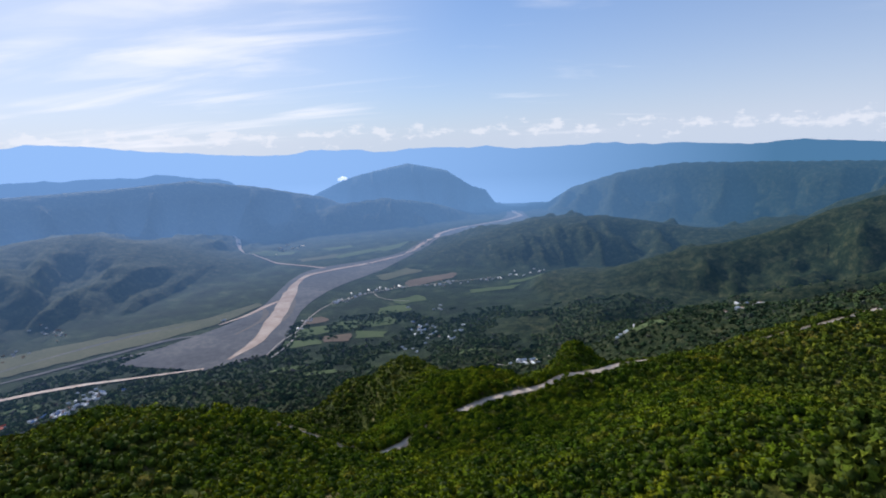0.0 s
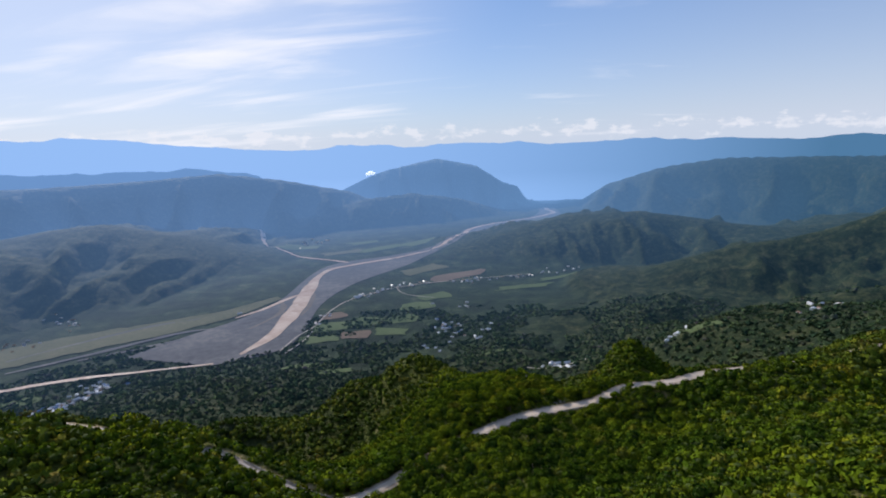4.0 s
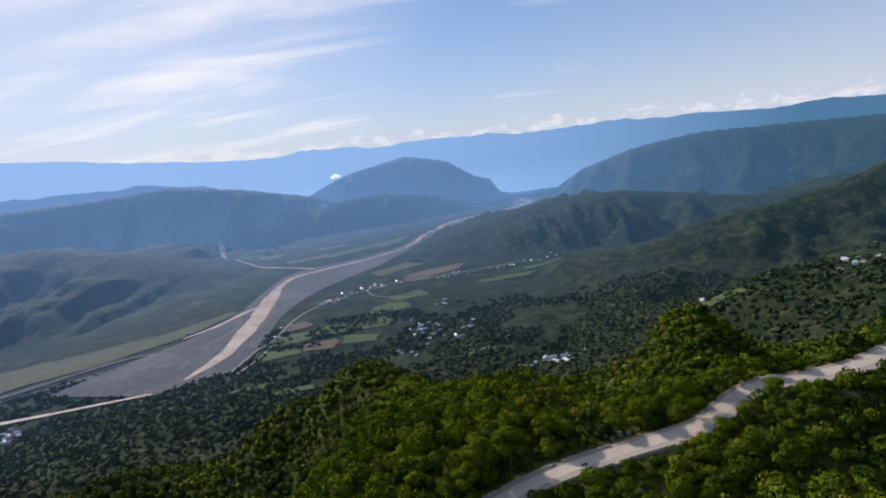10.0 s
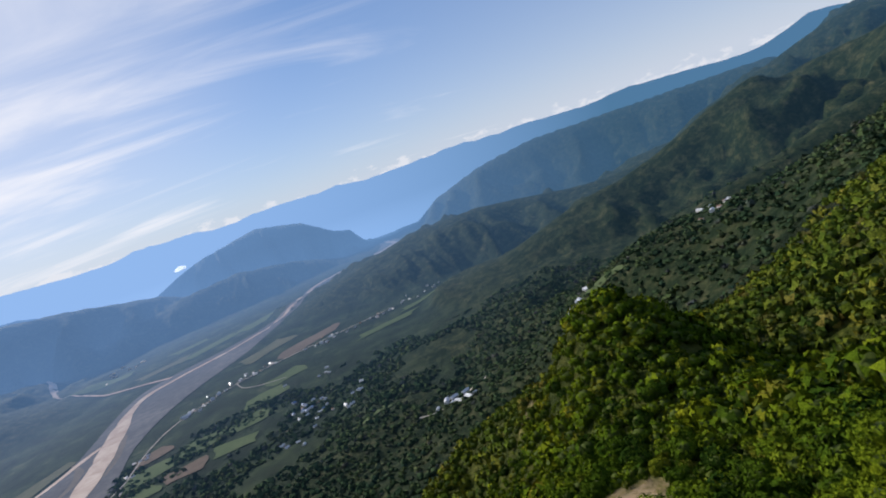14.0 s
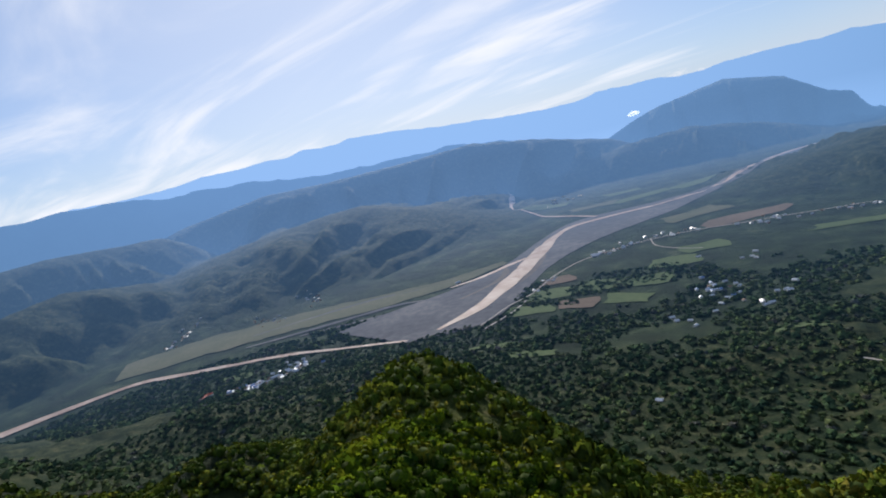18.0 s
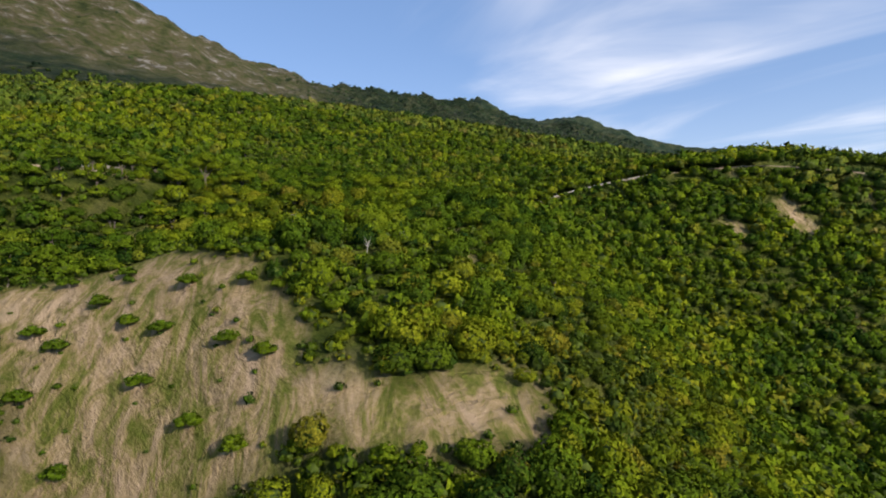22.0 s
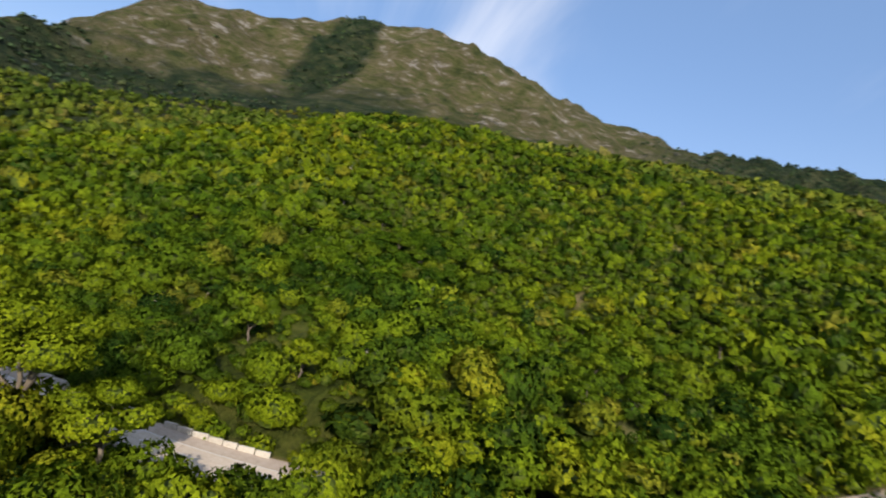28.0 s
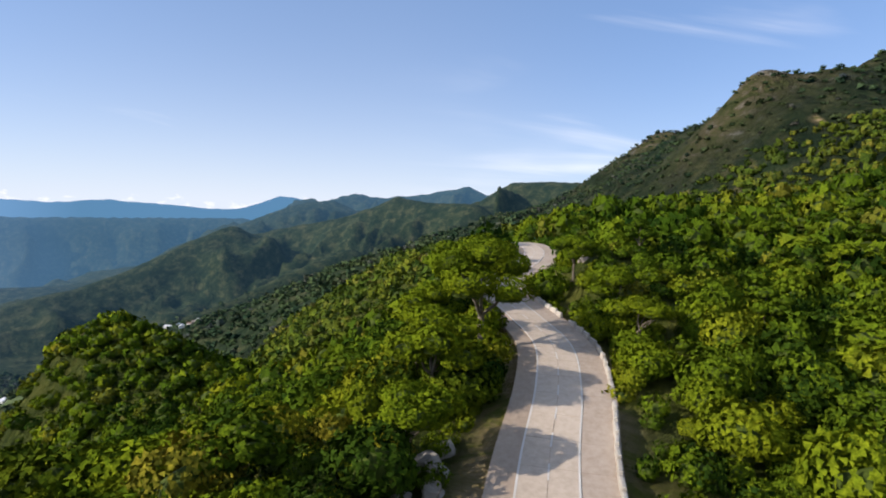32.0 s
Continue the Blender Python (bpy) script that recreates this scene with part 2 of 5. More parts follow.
def foliage(name, dark, mid, light, patch, grain, far=False):
    """Leaves: colour varies from clump to clump, from crown to crown and over the slope; some light passes through; far
    adds painted haze.
    """
    m, n, l, b = material(name, 0.9, 0.0)
    g = n.new("ShaderNodeNewGeometry")
    p = g.outputs["Position"]
    k = n.new("ShaderNodeMath")
    k.operation = "MULTIPLY_ADD"
    l.new(g.outputs["Random Per Island"], k.inputs[0])
    k.inputs[1].default_value = 0.13
    h = n.new("ShaderNodeMath")
    h.operation = "MULTIPLY_ADD"
    tone = n.new("ShaderNodeAttribute")
    tone.attribute_name = "tone"
    l.new(tone.outputs["Fac"], h.inputs[0])
    h.inputs[1].default_value = 0.40
    q = n.new("ShaderNodeMath")
    q.operation = "MULTIPLY"
    l.new(noise_tex(n, l, patch, 2, 0.5, p), q.inputs[0])
    q.inputs[1].default_value = 0.30
    l.new(q.outputs[0], h.inputs[2])
    l.new(h.outputs[0], k.inputs[2])
    c1 = ramp(n, l, k.outputs[0], [(0.17, dark), (0.42, mid), (0.7, light)])
    big = noise_tex(n, l, 0.014, 4, 0.6, p)
    shade = ramp(n, l, big, [(0.34, (0.56, 0.68, 0.66)), (0.47, (0.92, 0.96, 0.9)), (0.58, (1.22, 1.14, 0.85)), (0.68, (1.05, 0.84, 0.9))])
    mul = n.new("ShaderNodeMix")
    mul.data_type, mul.blend_type = "RGBA", "MULTIPLY"
    mul.inputs[0].default_value = 1.0
    l.new(c1, mul.inputs[6])
    l.new(shade, mul.inputs[7])
    leafy = n.new("ShaderNodeMix")
    leafy.data_type, leafy.blend_type = "RGBA", "MULTIPLY"
    leafy.inputs[0].default_value = 1.0
    l.new(mul.outputs[2], leafy.inputs[6])
    l.new(ramp(n, l, noise_tex(n, l, grain, 3, 0.6, p), [(0.36, (0.6, 0.62, 0.6)), (0.5, (1.0, 1.0, 1.0)), (0.64, (1.35, 1.3, 1.2))]), leafy.inputs[7])
    dry = n.new("ShaderNodeMix")
    dry.data_type, dry.blend_type = "RGBA", "MULTIPLY"
    dry.inputs[0].default_value = 1.0
    l.new(leafy.outputs[2], dry.inputs[6])
    l.new(ramp(n, l, tone.outputs["Fac"], [(0.0, (0.5, 0.66, 0.9)), (0.16, (0.9, 1.0, 1.0)), (0.82, (1.0, 1.0, 1.0)), (0.93, (1.02, 0.90, 1.2)), (1.0, (0.98, 0.74, 1.7))]), dry.inputs[7])
    mul = dry
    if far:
        paint_haze(n, l, b, p, mul.outputs[2])
    else:
        l.new(mul.outputs[2], b.inputs["Base Color"])
    bump(n, l, b, noise_tex(n, l, grain * 0.7, 3, 0.6, p), 0.7, 0.8 / grain)
    tr = n.new("ShaderNodeBsdfTranslucent")
    l.new(mul.outputs[2], tr.inputs[0])
    mx = n.new("ShaderNodeMixShader")
    mx.inputs[0].default_value = 0.06
    l.new(b.outputs[0], mx.inputs[1])
    l.new(tr.outputs[0], mx.inputs[2])
    l.new(mx.outputs[0], n["Material Output"].inputs[0])
    return m


LEAF = foliage("leaves", (0.027, 0.050, 0.008), (0.083, 0.124, 0.009), (0.172, 0.214, 0.013), 0.22, 3.6)
LEAF_FAR = foliage("far_canopy", (0.036, 0.058, 0.012), (0.086, 0.116, 0.016), (0.160, 0.184, 0.026), 0.09, 1.3)
# valley trees: haze painted in as a bluer base colour and a glow
LEAF_HAZED = foliage("hazed_canopy", (0.040, 0.064, 0.036), (0.058, 0.088, 0.046), (0.084, 0.116, 0.058), 0.05, 0.5, True)
# crown middle: closes see-through gaps; shade between clumps is put into its colour
CORE = two_scale("crown_core_shade", [(0.034, 0.056, 0.006), (0.076, 0.106, 0.011)], 0.05, 1.2)
BARK = two_scale("bark", [(0.08, 0.06, 0.045), (0.2, 0.17, 0.13)], 0.8, 9.0, relief=0.4, dist=0.05)
DEADWOOD = two_scale("bleached_wood", [(0.3, 0.27, 0.23), (0.5, 0.47, 0.42)], 0.8, 9.0)
CONCRETE = two_scale("road_concrete", [(0.40, 0.32, 0.24), (0.50, 0.41, 0.32), (0.58, 0.49, 0.39)], 0.09, 2.2, 0.85, 0.3, 0.2, 0.02)
EDGE_SLAB = two_scale("stained_concrete", [(0.30, 0.23, 0.17), (0.40, 0.32, 0.25), (0.47, 0.39, 0.31)], 0.12, 2.2, 0.9, 0.25, 0.2, 0.02)
SHOULDER = two_scale("worn_shoulder", [(0.26, 0.20, 0.15), (0.36, 0.28, 0.21), (0.42, 0.34, 0.26)], 0.2, 2.5, 0.95, 0.2, 0.3, 0.03)
LINE = two_scale("road_paint", [(0.46, 0.43, 0.38), (0.66, 0.64, 0.59)], 0.5, 6.0, 0.6)
BLOCK = two_scale("barrier_concrete", [(0.30, 0.27, 0.23), (0.52, 0.48, 0.42)], 0.4, 4.0, 0.9, 0.2, 0.3, 0.03)
TAR = two_scale("tar_patch", [(0.05, 0.045, 0.04), (0.10, 0.09, 0.08)], 0.4, 5.0)
# far: haze is painted into the gravel's colour and emission
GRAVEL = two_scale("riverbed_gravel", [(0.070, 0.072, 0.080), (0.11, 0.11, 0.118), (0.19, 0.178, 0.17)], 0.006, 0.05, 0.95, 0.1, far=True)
WHITE = two_scale("white_wall", [(0.6, 0.58, 0.54), (0.8, 0.79, 0.76)], 0.2, 1.5)
TIN = two_scale("tin_roof", [(0.42, 0.42, 0.43), (0.68, 0.69, 0.70)], 0.15, 0.8, 0.45, 0.6)
RED = two_scale("red_roof", [(0.36, 0.07, 0.045), (0.5, 0.12, 0.08)], 0.15, 0.8, 0.6)
RUST = two_scale("rusty_roof", [(0.16, 0.09, 0.06), (0.3, 0.2, 0.15)], 0.15, 0.8, 0.7)
BLUE = two_scale("blue_roof", [(0.10, 0.17, 0.32), (0.16, 0.26, 0.42)], 0.15, 0.8, 0.6)
ROCK = two_scale("grey_rock", [(0.14, 0.12, 0.10), (0.26, 0.23, 0.19), (0.40, 0.37, 0.33)], 0.05, 0.9, 0.95, 0.2, 0.6, 0.3)
SIGN = two_scale("green_sign_sheet", [(0.02, 0.22, 0.14), (0.03, 0.30, 0.20)], 0.5, 4.0, 0.5)
STEEL = two_scale("galvanised_steel", [(0.35, 0.35, 0.35), (0.5, 0.5, 0.5)], 0.8, 6.0, 0.5, 0.5)


def water_material():
    m, n, l, b = material("muddy_water", 0.6, 0.05)
    p = place(n)
    c = ramp(n, l, noise_tex(n, l, 0.02, 6, 0.6, p, 0.8), [(0.35, (0.34, 0.24, 0.185)), (0.55, (0.46, 0.35, 0.28)), (0.7, (0.52, 0.42, 0.35))])
    # distance haze is painted into the water's colour and emission too
    paint_haze(n, l, b, p, c)
    bump(n, l, b, noise_tex(n, l, 0.25, 4, 0.6, p), 0.5, 1.0)
    return m


WATER = water_material()


def ground_material(name, hazy):
    """Forest floor and scrub; bare soil and grass where the slope is a slide, pale rock where it is steep and high;
    hazy paints in distance haze.
    """
    m, n, l, b = material(name, 0.95, 0.1)
    p = place(n)
    grain = noise_tex(n, l, 0.035, 10, 0.78, p)
    wood = ramp(n, l, grain, [(0.38, (0.008, 0.020, 0.009)), (0.48, (0.018, 0.032, 0.013)), (0.56, (0.042, 0.052, 0.022)), (0.66, (0.095, 0.092, 0.045))])
    floor = ramp(n, l, noise_tex(n, l, 0.011, 6, 0.62, p), [(0.36, (0.012, 0.023, 0.013)), (0.5, (0.020, 0.036, 0.018)), (0.60, (0.035, 0.055, 0.026)), (0.68, (0.066, 0.080, 0.041))])
    at = {}
    for key in ("soil", "rock", "vale", "distance"):
        a = n.new("ShaderNodeAttribute")
        a.attribute_name = key
        at[key] = a.outputs["Fac"]
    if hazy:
        paint_haze(n, l, b, p, mixed(n, l, at["vale"], wood, floor))
    else:
        forest = ramp(n, l, noise_tex(n, l, 0.09, 10, 0.78, p), [(0.36, (0.030, 0.050, 0.007)), (0.48, (0.074, 0.100, 0.014)), (0.60, (0.150, 0.160, 0.030))])
        rill = n.new("ShaderNodeMapping")
        rill.inputs["Rotation"].default_value = (0, 0, 0.45)
        rill.inputs["Scale"].default_value = (1.3, 0.55, 0.55)
        l.new(p, rill.inputs[0])
        soil = ramp(n, l, noise_tex(n, l, 0.20, 10, 0.74, rill.outputs[0], 0.7), [(0.39, (0.17, 0.20, 0.03)), (0.46, (0.30, 0.27, 0.08)), (0.52, (0.48, 0.35, 0.18)), (0.62, (0.64, 0.47, 0.30))])
        tall = n.new("ShaderNodeMapping")
        tall.inputs["Scale"].default_value = (1, 1, 1.6)
        l.new(p, tall.inputs[0])
        rock = ramp(n, l, noise_tex(n, l, 0.034, 12, 0.74, tall.outputs[0], 0.25), [(0.36, (0.030, 0.045, 0.012)), (0.45, (0.072, 0.078, 0.026)), (0.53, (0.110, 0.096, 0.050)), (0.58, (0.155, 0.135, 0.095)), (0.63, (0.30, 0.28, 0.25))])
        c = mixed(n, l, at["distance"], forest, wood)
        c = mixed(n, l, at["vale"], c, floor)
        c = mixed(n, l, at["soil"], c, soil)
        c = mixed(n, l, at["rock"], c, rock)
        l.new(c, b.inputs["Base Color"])
    bump(n, l, b, noise_tex(n, l, 0.014, 14, 0.68, p, 0.6), 0.5 if hazy else 1.0, 46.0)
    return m


GROUND = ground_material("ground", False)
FAR_GROUND = ground_material("hazed_far_hills", True)


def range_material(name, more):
    """Far forest with haze painted into its colour and emission; more adds extra glow."""
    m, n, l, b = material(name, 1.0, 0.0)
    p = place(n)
    paint_haze(n, l, b, p, ramp(n, l, noise_tex(n, l, 0.006, 7, 0.65, p), [(0.35, (0.03, 0.05, 0.05)), (0.65, (0.07, 0.10, 0.09))]), more)
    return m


RANGE = range_material("hazed_range", 0.08)
SKYLINE = range_material("hazed_skyline", 0.46)

# ================= landform =================
S = 1.8                     # metres to one unit of the plan below
ZERO = 280.0                # plan height of the river plain


# feature lines of the land: x, y, height in plan units
ROAD = [(-135, 124, -68), (-95, 104, -61.2), (-75, 98, -61.2), (-60, 94, -62.8), (-47, 88.5, -65.2), (-36, 85, -68), (-28, 86, -70.8), (-20.5, 93.5, -73),
        (-12, 104, -74.3), (-2, 115, -74.5), (9, 122, -74), (18, 126, -73), (26, 128.3, -72.2), (34, 129.4, -71.3), (40, 129.8, -70.4),
        (45, 130.7, -69.7), (49, 133, -69), (53, 135.2, -68.4), (58, 135.9, -67.6), (64, 135.2, -67), (72, 136, -66.4), (80, 139, -66), (95, 144, -67), (130, 158, -71),
        (180, 185, -77), (246, 215, -80), (300, 240, -82)]
CREST = [(900, 160, -20), (640, 120, -16), (533, 99, 19), (475, 82, 4), (440, 70, 6), (349, 62, 19), (372, -5, 32), (405, -70, 66), (425, -120, 104), (408, -200, 126), (355, -250, 154), (330, -270, 154),
         (254, -291, 152), (175, -330, 116), (60, -420, 92), (-10, -440, 92), (-60, -470, 92), (-120, -500, 94), (-159, -503, 111), (-195, -497, 95), (-230, -490, 70), (-319, -478, 81),
         (-370, -460, 54), (-420, -450, 35), (-504, -418, 28), (-600, -250, -16), (-655, -140, -34), (-672, -118, -32), (-690, -103, -2), (-716, -76, -36), (-850, 60, -84), (-1000, 180, -170), (-1080, 250, -262)]
BACK = [(900, -300, 60), (600, -520, 120), (300, -650, 100), (-100, -800, 60), (-500, -800, 10), (-900, -500, -60), (-1200, -100, -160)]
CLIFF_FOOT = [(500, 40, -14), (420, 30, -14), (340, -20, 6), (330, -110, 44), (290, -170, 68), (235, -185, 64), (190, -215, 60), (140, -230, 46), (70, -300, 52), (475, 156, -40), (655, 190, -38), (664, 165, -34)]
SLOPE_HIGH = [(250, 40, -40), (180, -40, -11), (110, -90, 0), (34, -134, 6), (-60, -180, 0), (-160, -250, -5), (-300, -280, -25)]
SLOPE_MID = [(330, 130, -70), (200, 70, -61), (130, 30, -37), (70, 30, -29), (0, 0, -33), (-60, -20, -32), (-140, -60, -35), (-260, -60, -55)]
SLOPE_LOW = [(150, 120, -70), (90, 90, -56), (50, 78, -59), (16, 63, -58), (-20, 45, -52), (-60, 40, -52), (-110, 50, -56)]
ABOVE_ROAD = [(72, 112, -66), (60, 114, -69), (44, 108, -70), (38, 119, -72.5), (13, 106, -71), (4, 90, -70), (-10, 82, -70)]
SPUR_W = [(-75, 65, -57), (-98, 118, -73), (-130, 140, -87), (-190, 170, -108), (-260, 210, -126), (-337, 256, -158), (-430, 315, -215)]
SPUR_W2 = [(-200, 60, -75), (-300, 110, -110), (-420, 160, -150), (-560, 220, -200), (-680, 300, -250)]
GULLY_W = [(-36, 128, -92), (-54, 152, -112), (-100, 195, -142), (-190, 255, -182), (-290, 330, -225), (-360, 400, -255)]
GULLY_W2 = [(-250, -20, -85), (-380, 50, -140), (-520, 120, -190), (-650, 200, -240)]
BELOW = [(-14, 130, -80), (-2, 148, -74.5), (12, 158, -77), (24, 152, -75), (34, 170, -81), (16, 195, -92), (8, 214, -101), (-6, 250, -114), (-25, 280, -116)]
PEAK_L = [(-67, 296, -142), (-153, 300, -170), (-230, 350, -212), (18, 276, -140), (62, 340, -188), (-20, 320, -172), (-80, 340, -190), (-60, 270, -148)]
DIP = [(42, 190, -106), (60, 230, -126), (44, 262, -152), (-22, 222, -126), (-60, 240, -160), (-110, 268, -180), (34, 300, -164), (-22, 190, -112), (96, 335, -170)]
PEAK_R = [(52, 140, -74), (62, 158, -82), (72, 178, -85), (72, 191, -83.5), (76, 202, -82.5), (80, 212, -85), (92, 206, -90), (86, 230, -106), (78, 246, -114), (72, 258, -128), (66, 288, -142), (92, 290, -138), (110, 192, -105), (98, 170, -96), (140, 211, -104), (58, 205, -108)]
EAST = [(180, 240, -108), (218, 330, -162), (230, 470, -176), (300, 480, -160), (377, 479, -156), (420, 380, -120), (330, 300, -95), (500, 300, -90)]
EAST2 = [(650, 300, -110), (800, 330, -90), (690, 730, -232), (560, 760, -250), (600, 520, -205), (480, 600, -222), (760, 480, -150), (860, 700, -190), (1000, 900, -230)]
EAST4 = [(117, 541, -248), (60, 620, -266), (250, 640, -248), (330, 800, -256), (420, 950, -264), (300, 1000, -278), (560, 1050, -270), (700, 1150, -272), (150, 900, -280), (480, 800, -250)]
FOOT_E = [(-760, 340, -275), (-560, 400, -268), (-414, 448, -258), (-300, 560, -270), (-200, 600, -274), (-110, 560, -272), (-30, 520, -264), (40, 480, -252), (-130, 420, -252),
          (0, 390, -238), (100, 400, -232), (165, 430, -222), (165, 330, -188), (-60, 620, -274), (180, 560, -240)]
AXIS = [(-1250, 280, -292), (-1100, 330, -292), (-900, 400, -292), (-700, 560, -292), (-480, 690, -292), (-320, 800, -292), (-270, 950, -292), (-150, 1000, -292),
        (-220, 1180, -292), (0, 900, -286), (40, 1150, -286), (-60, 1380, -292), (180, 1720, -292), (400, 1950, -292), (520, 2300, -292), (-400, 1330, -292), (-560, 1580, -292)]
FOOT_W = [(-800, 500, -284), (-810, 700, -280), (-620, 830, -280), (-541, 826, -280), (-423, 892, -280), (-320, 990, -280), (-325, 1081, -280), (-400, 1180, -280), (-470, 1330, -280)]


PLAIN = [(-1400, 520, -286), (-1000, 560, -286), (-740, 1700, -288), (-500, 1300, -288), (-200, 1650, -288), (100, 1560, -288), (300, 1300, -286), (300, 1850, -290), (480, 2150, -290), (800, 1650, -288),
         (1050, 1880, -288), (1100, 1450, -288), (1250, 1250, -286), (0, 2500, -288), (700, 2500, -288), (-800, 2500, -288), (1500, 2200, -288), (2200, 1800, -288), (2200, 900, -200), (-1600, 1500, -288),
         (-2200, 800, -288), (-2200, 2000, -288), (1700, -300, 0), (900, -1200, 0), (-300, -1600, 0), (-1500, -1000, -100), (-1900, 200, -280), (1500, 700, -140), (1300, 400, -60), (-1000, 300, -288), (-1200, 250, -290), (-1350, 330, -290), (-1500, 300, -290)]
# ridges over the plain and beyond it: breadth of the flank, then x, y, height along the crest
RIDGES = [
    (510, [(-1298, 747, -248), (-1221, 909, -226), (-1099, 1093, -194), (-972, 1235, -175), (-873, 1286, -170), (-699, 1305, -207), (-524, 1293, -258), (-412, 1258, -286)]),
    (260, [(-1075, 470, -206), (-1104, 546, -179), (-1145, 672, -172), (-1158, 813, -205)]),
    (280, [(-1690, 560, -120), (-1600, 620, -129), (-1528, 698, -113), (-1540, 816, -111), (-1513, 1103, -135)]),
    (250, [(-1850, 1100, -200), (-1650, 1290, -130), (-1420, 1470, -89), (-1269, 1594, -96), (-1030, 1772, -92), (-820, 1905, -81), (-620, 1975, -114), (-409, 2078, -169)]),
    (180, [(-517, 2382, -210), (-256, 2422, -100), (-44, 2434, -64), (140, 2430, -101), (262, 2424, -180)]),
    (165, [(-549, 1819, -249), (-306, 1973, -195), (-136, 2061, -185), (47, 2114, -216), (238, 2151, -276)]),
    (300, [(-2, 1314, -275), (138, 1407, -246), (259, 1441, -220), (362, 1450, -202), (522, 1424, -193), (637, 1378, -206), (734, 1309, -218), (818, 1237, -218), (942, 1201, -198)]),
    (260, [(600, 2330, -262), (690, 2271, -191), (869, 2148, -119), (1046, 2014, -81), (1271, 1825, -77), (1513, 1572, -72), (1599, 1415, -69)]),
    (230, [(366, 970, -245), (479, 934, -205), (543, 923, -187), (604, 911, -179), (662, 897, -162), (718, 869, -133), (763, 846, -108), (821, 809, -80)]),
    (260, [(748, 882, -153), (821, 849, -115), (885, 771, -90), (913, 676, -70), (914, 615, -58), (935, 527, -21), (919, 459, -33), (886, 365, -36)]),
    (330, [(1016, 1247, -190), (1061, 1205, -148), (1140, 1153, -113), (1236, 1087, -71), (1322, 1019, -27), (1369, 984, -16), (1399, 936, -13)]),
    (300, [(1605, 1078, -2), (1678, 1010, 25), (1731, 949, 12), (1787, 821, 24), (1827, 708, 46), (1845, 650, 59), (1841, 587, 29)]),
    (240, [(937, 369, -28), (949, 316, 4), (931, 240, 7), (916, 188, 1), (898, 131, -5)]),
    (200, [(522, 614, -185), (586, 602, -172), (679, 579, -142), (773, 538, -111)]),
]


def nodes_of():
    pts = []
    for line, step in ((ROAD, 16), (CREST, 60), (BACK, 200), (CLIFF_FOOT, 900), (SLOPE_HIGH, 60), (SLOPE_MID, 50), (SLOPE_LOW, 30), (ABOVE_ROAD, 14),
                       (SPUR_W, 30), (SPUR_W2, 60), (GULLY_W, 30), (GULLY_W2, 60), (BELOW, 15), (AXIS, 900), (PLAIN, 9000)):
        for a, b in zip(line, line[1:]):
            k = max(1, int(math.dist(a[:2], b[:2]) / step))
            pts += [[a[i] + (b[i] - a[i]) * j / k for i in range(3)] for j in range(k)]
        pts.append(list(line[-1]))
    for line in (PEAK_L, DIP, PEAK_R, EAST, EAST2, EAST4, FOOT_E, FOOT_W):
        pts += [list(p) for p in line]
    keep = []
    for p in pts:
        if all(math.dist(p[:2], q[:2]) > 3 for q in keep):
            keep.append(p)
    return np.array(keep, float)


NODES = nodes_of()
_d = np.hypot(NODES[:, None, 0] - NODES[None, :, 0], NODES[:, None, 1] - NODES[None, :, 1])
_soft = 6.0
_A = np.zeros((len(NODES) + 3,) * 2)
_A[:-3, :-3] = np.sqrt(_d**2 + _soft**2) + 0.02 * np.eye(len(NODES))
_A[:-3, -3], _A[:-3, -2:] = 1, NODES[:, :2]
_A[-3:, :-3] = _A[:-3, -3:].T
_W = np.linalg.solve(_A, np.r_[NODES[:, 2], 0, 0, 0])


def hash2(i, j, seed):
    h = (i.astype(np.int64) * 374761393 + j.astype(np.int64) * 668265263 + seed * 974634777) & 0x7FFFFFFF
    h = ((h ^ (h >> 13)) * 1274126177) & 0x7FFFFFFF
    return ((h ^ (h >> 16)) & 0xFFFF) / 65535.0


def vnoise(x, y, seed):
    i, j = np.floor(x), np.floor(y)
    u, v = x - i, y - j
    u, v = u * u * (3 - 2 * u), v * v * (3 - 2 * v)
    a, b = hash2(i, j, seed), hash2(i + 1, j, seed)
    c, d = hash2(i, j + 1, seed), hash2(i + 1, j + 1, seed)
    return (a + (b - a) * u) * (1 - v) + (c + (d - c) * u) * v


def fbm(x, y, octaves, seed, ridged=False):
    out, amp, tot = np.zeros_like(x), 1.0, 0.0
    for k in range(octaves):
        n = vnoise(x * 2**k + 17.3 * k, y * 2**k - 9.1 * k, seed + k)
        out += amp * ((1 - np.abs(2 * n - 1)) if ridged else n)
        tot += amp
        amp *= 0.5
    return out / tot


def smooth(a, b, v):
    t = np.clip((v - a) / (b - a), 0.0, 1.0)
    return t * t * (3 - 2 * t)


def curve(line, step):
    """A smooth curve through the points of a line (Catmull-Rom), at even steps of the plan."""
    p = np.array(line, float)
    p = np.vstack([2 * p[0] - p[1], p, 2 * p[-1] - p[-2]])
    out = []
    for k in range(1, len(p) - 2):
        n = max(2, int(np.hypot(*(p[k + 1] - p[k])[:2]) / step))
        for t in np.arange(n) / n:
            a, b, c, d = p[k - 1 : k + 3]
            out.append(0.5 * (2 * b + (c - a) * t + (2 * a - 5 * b + 4 * c - d) * t**2 + (3 * b - a - 3 * c + d) * t**3))
    out.append(p[-2])
    return np.array(out)


ROADLINE = curve(ROAD, 1.0)


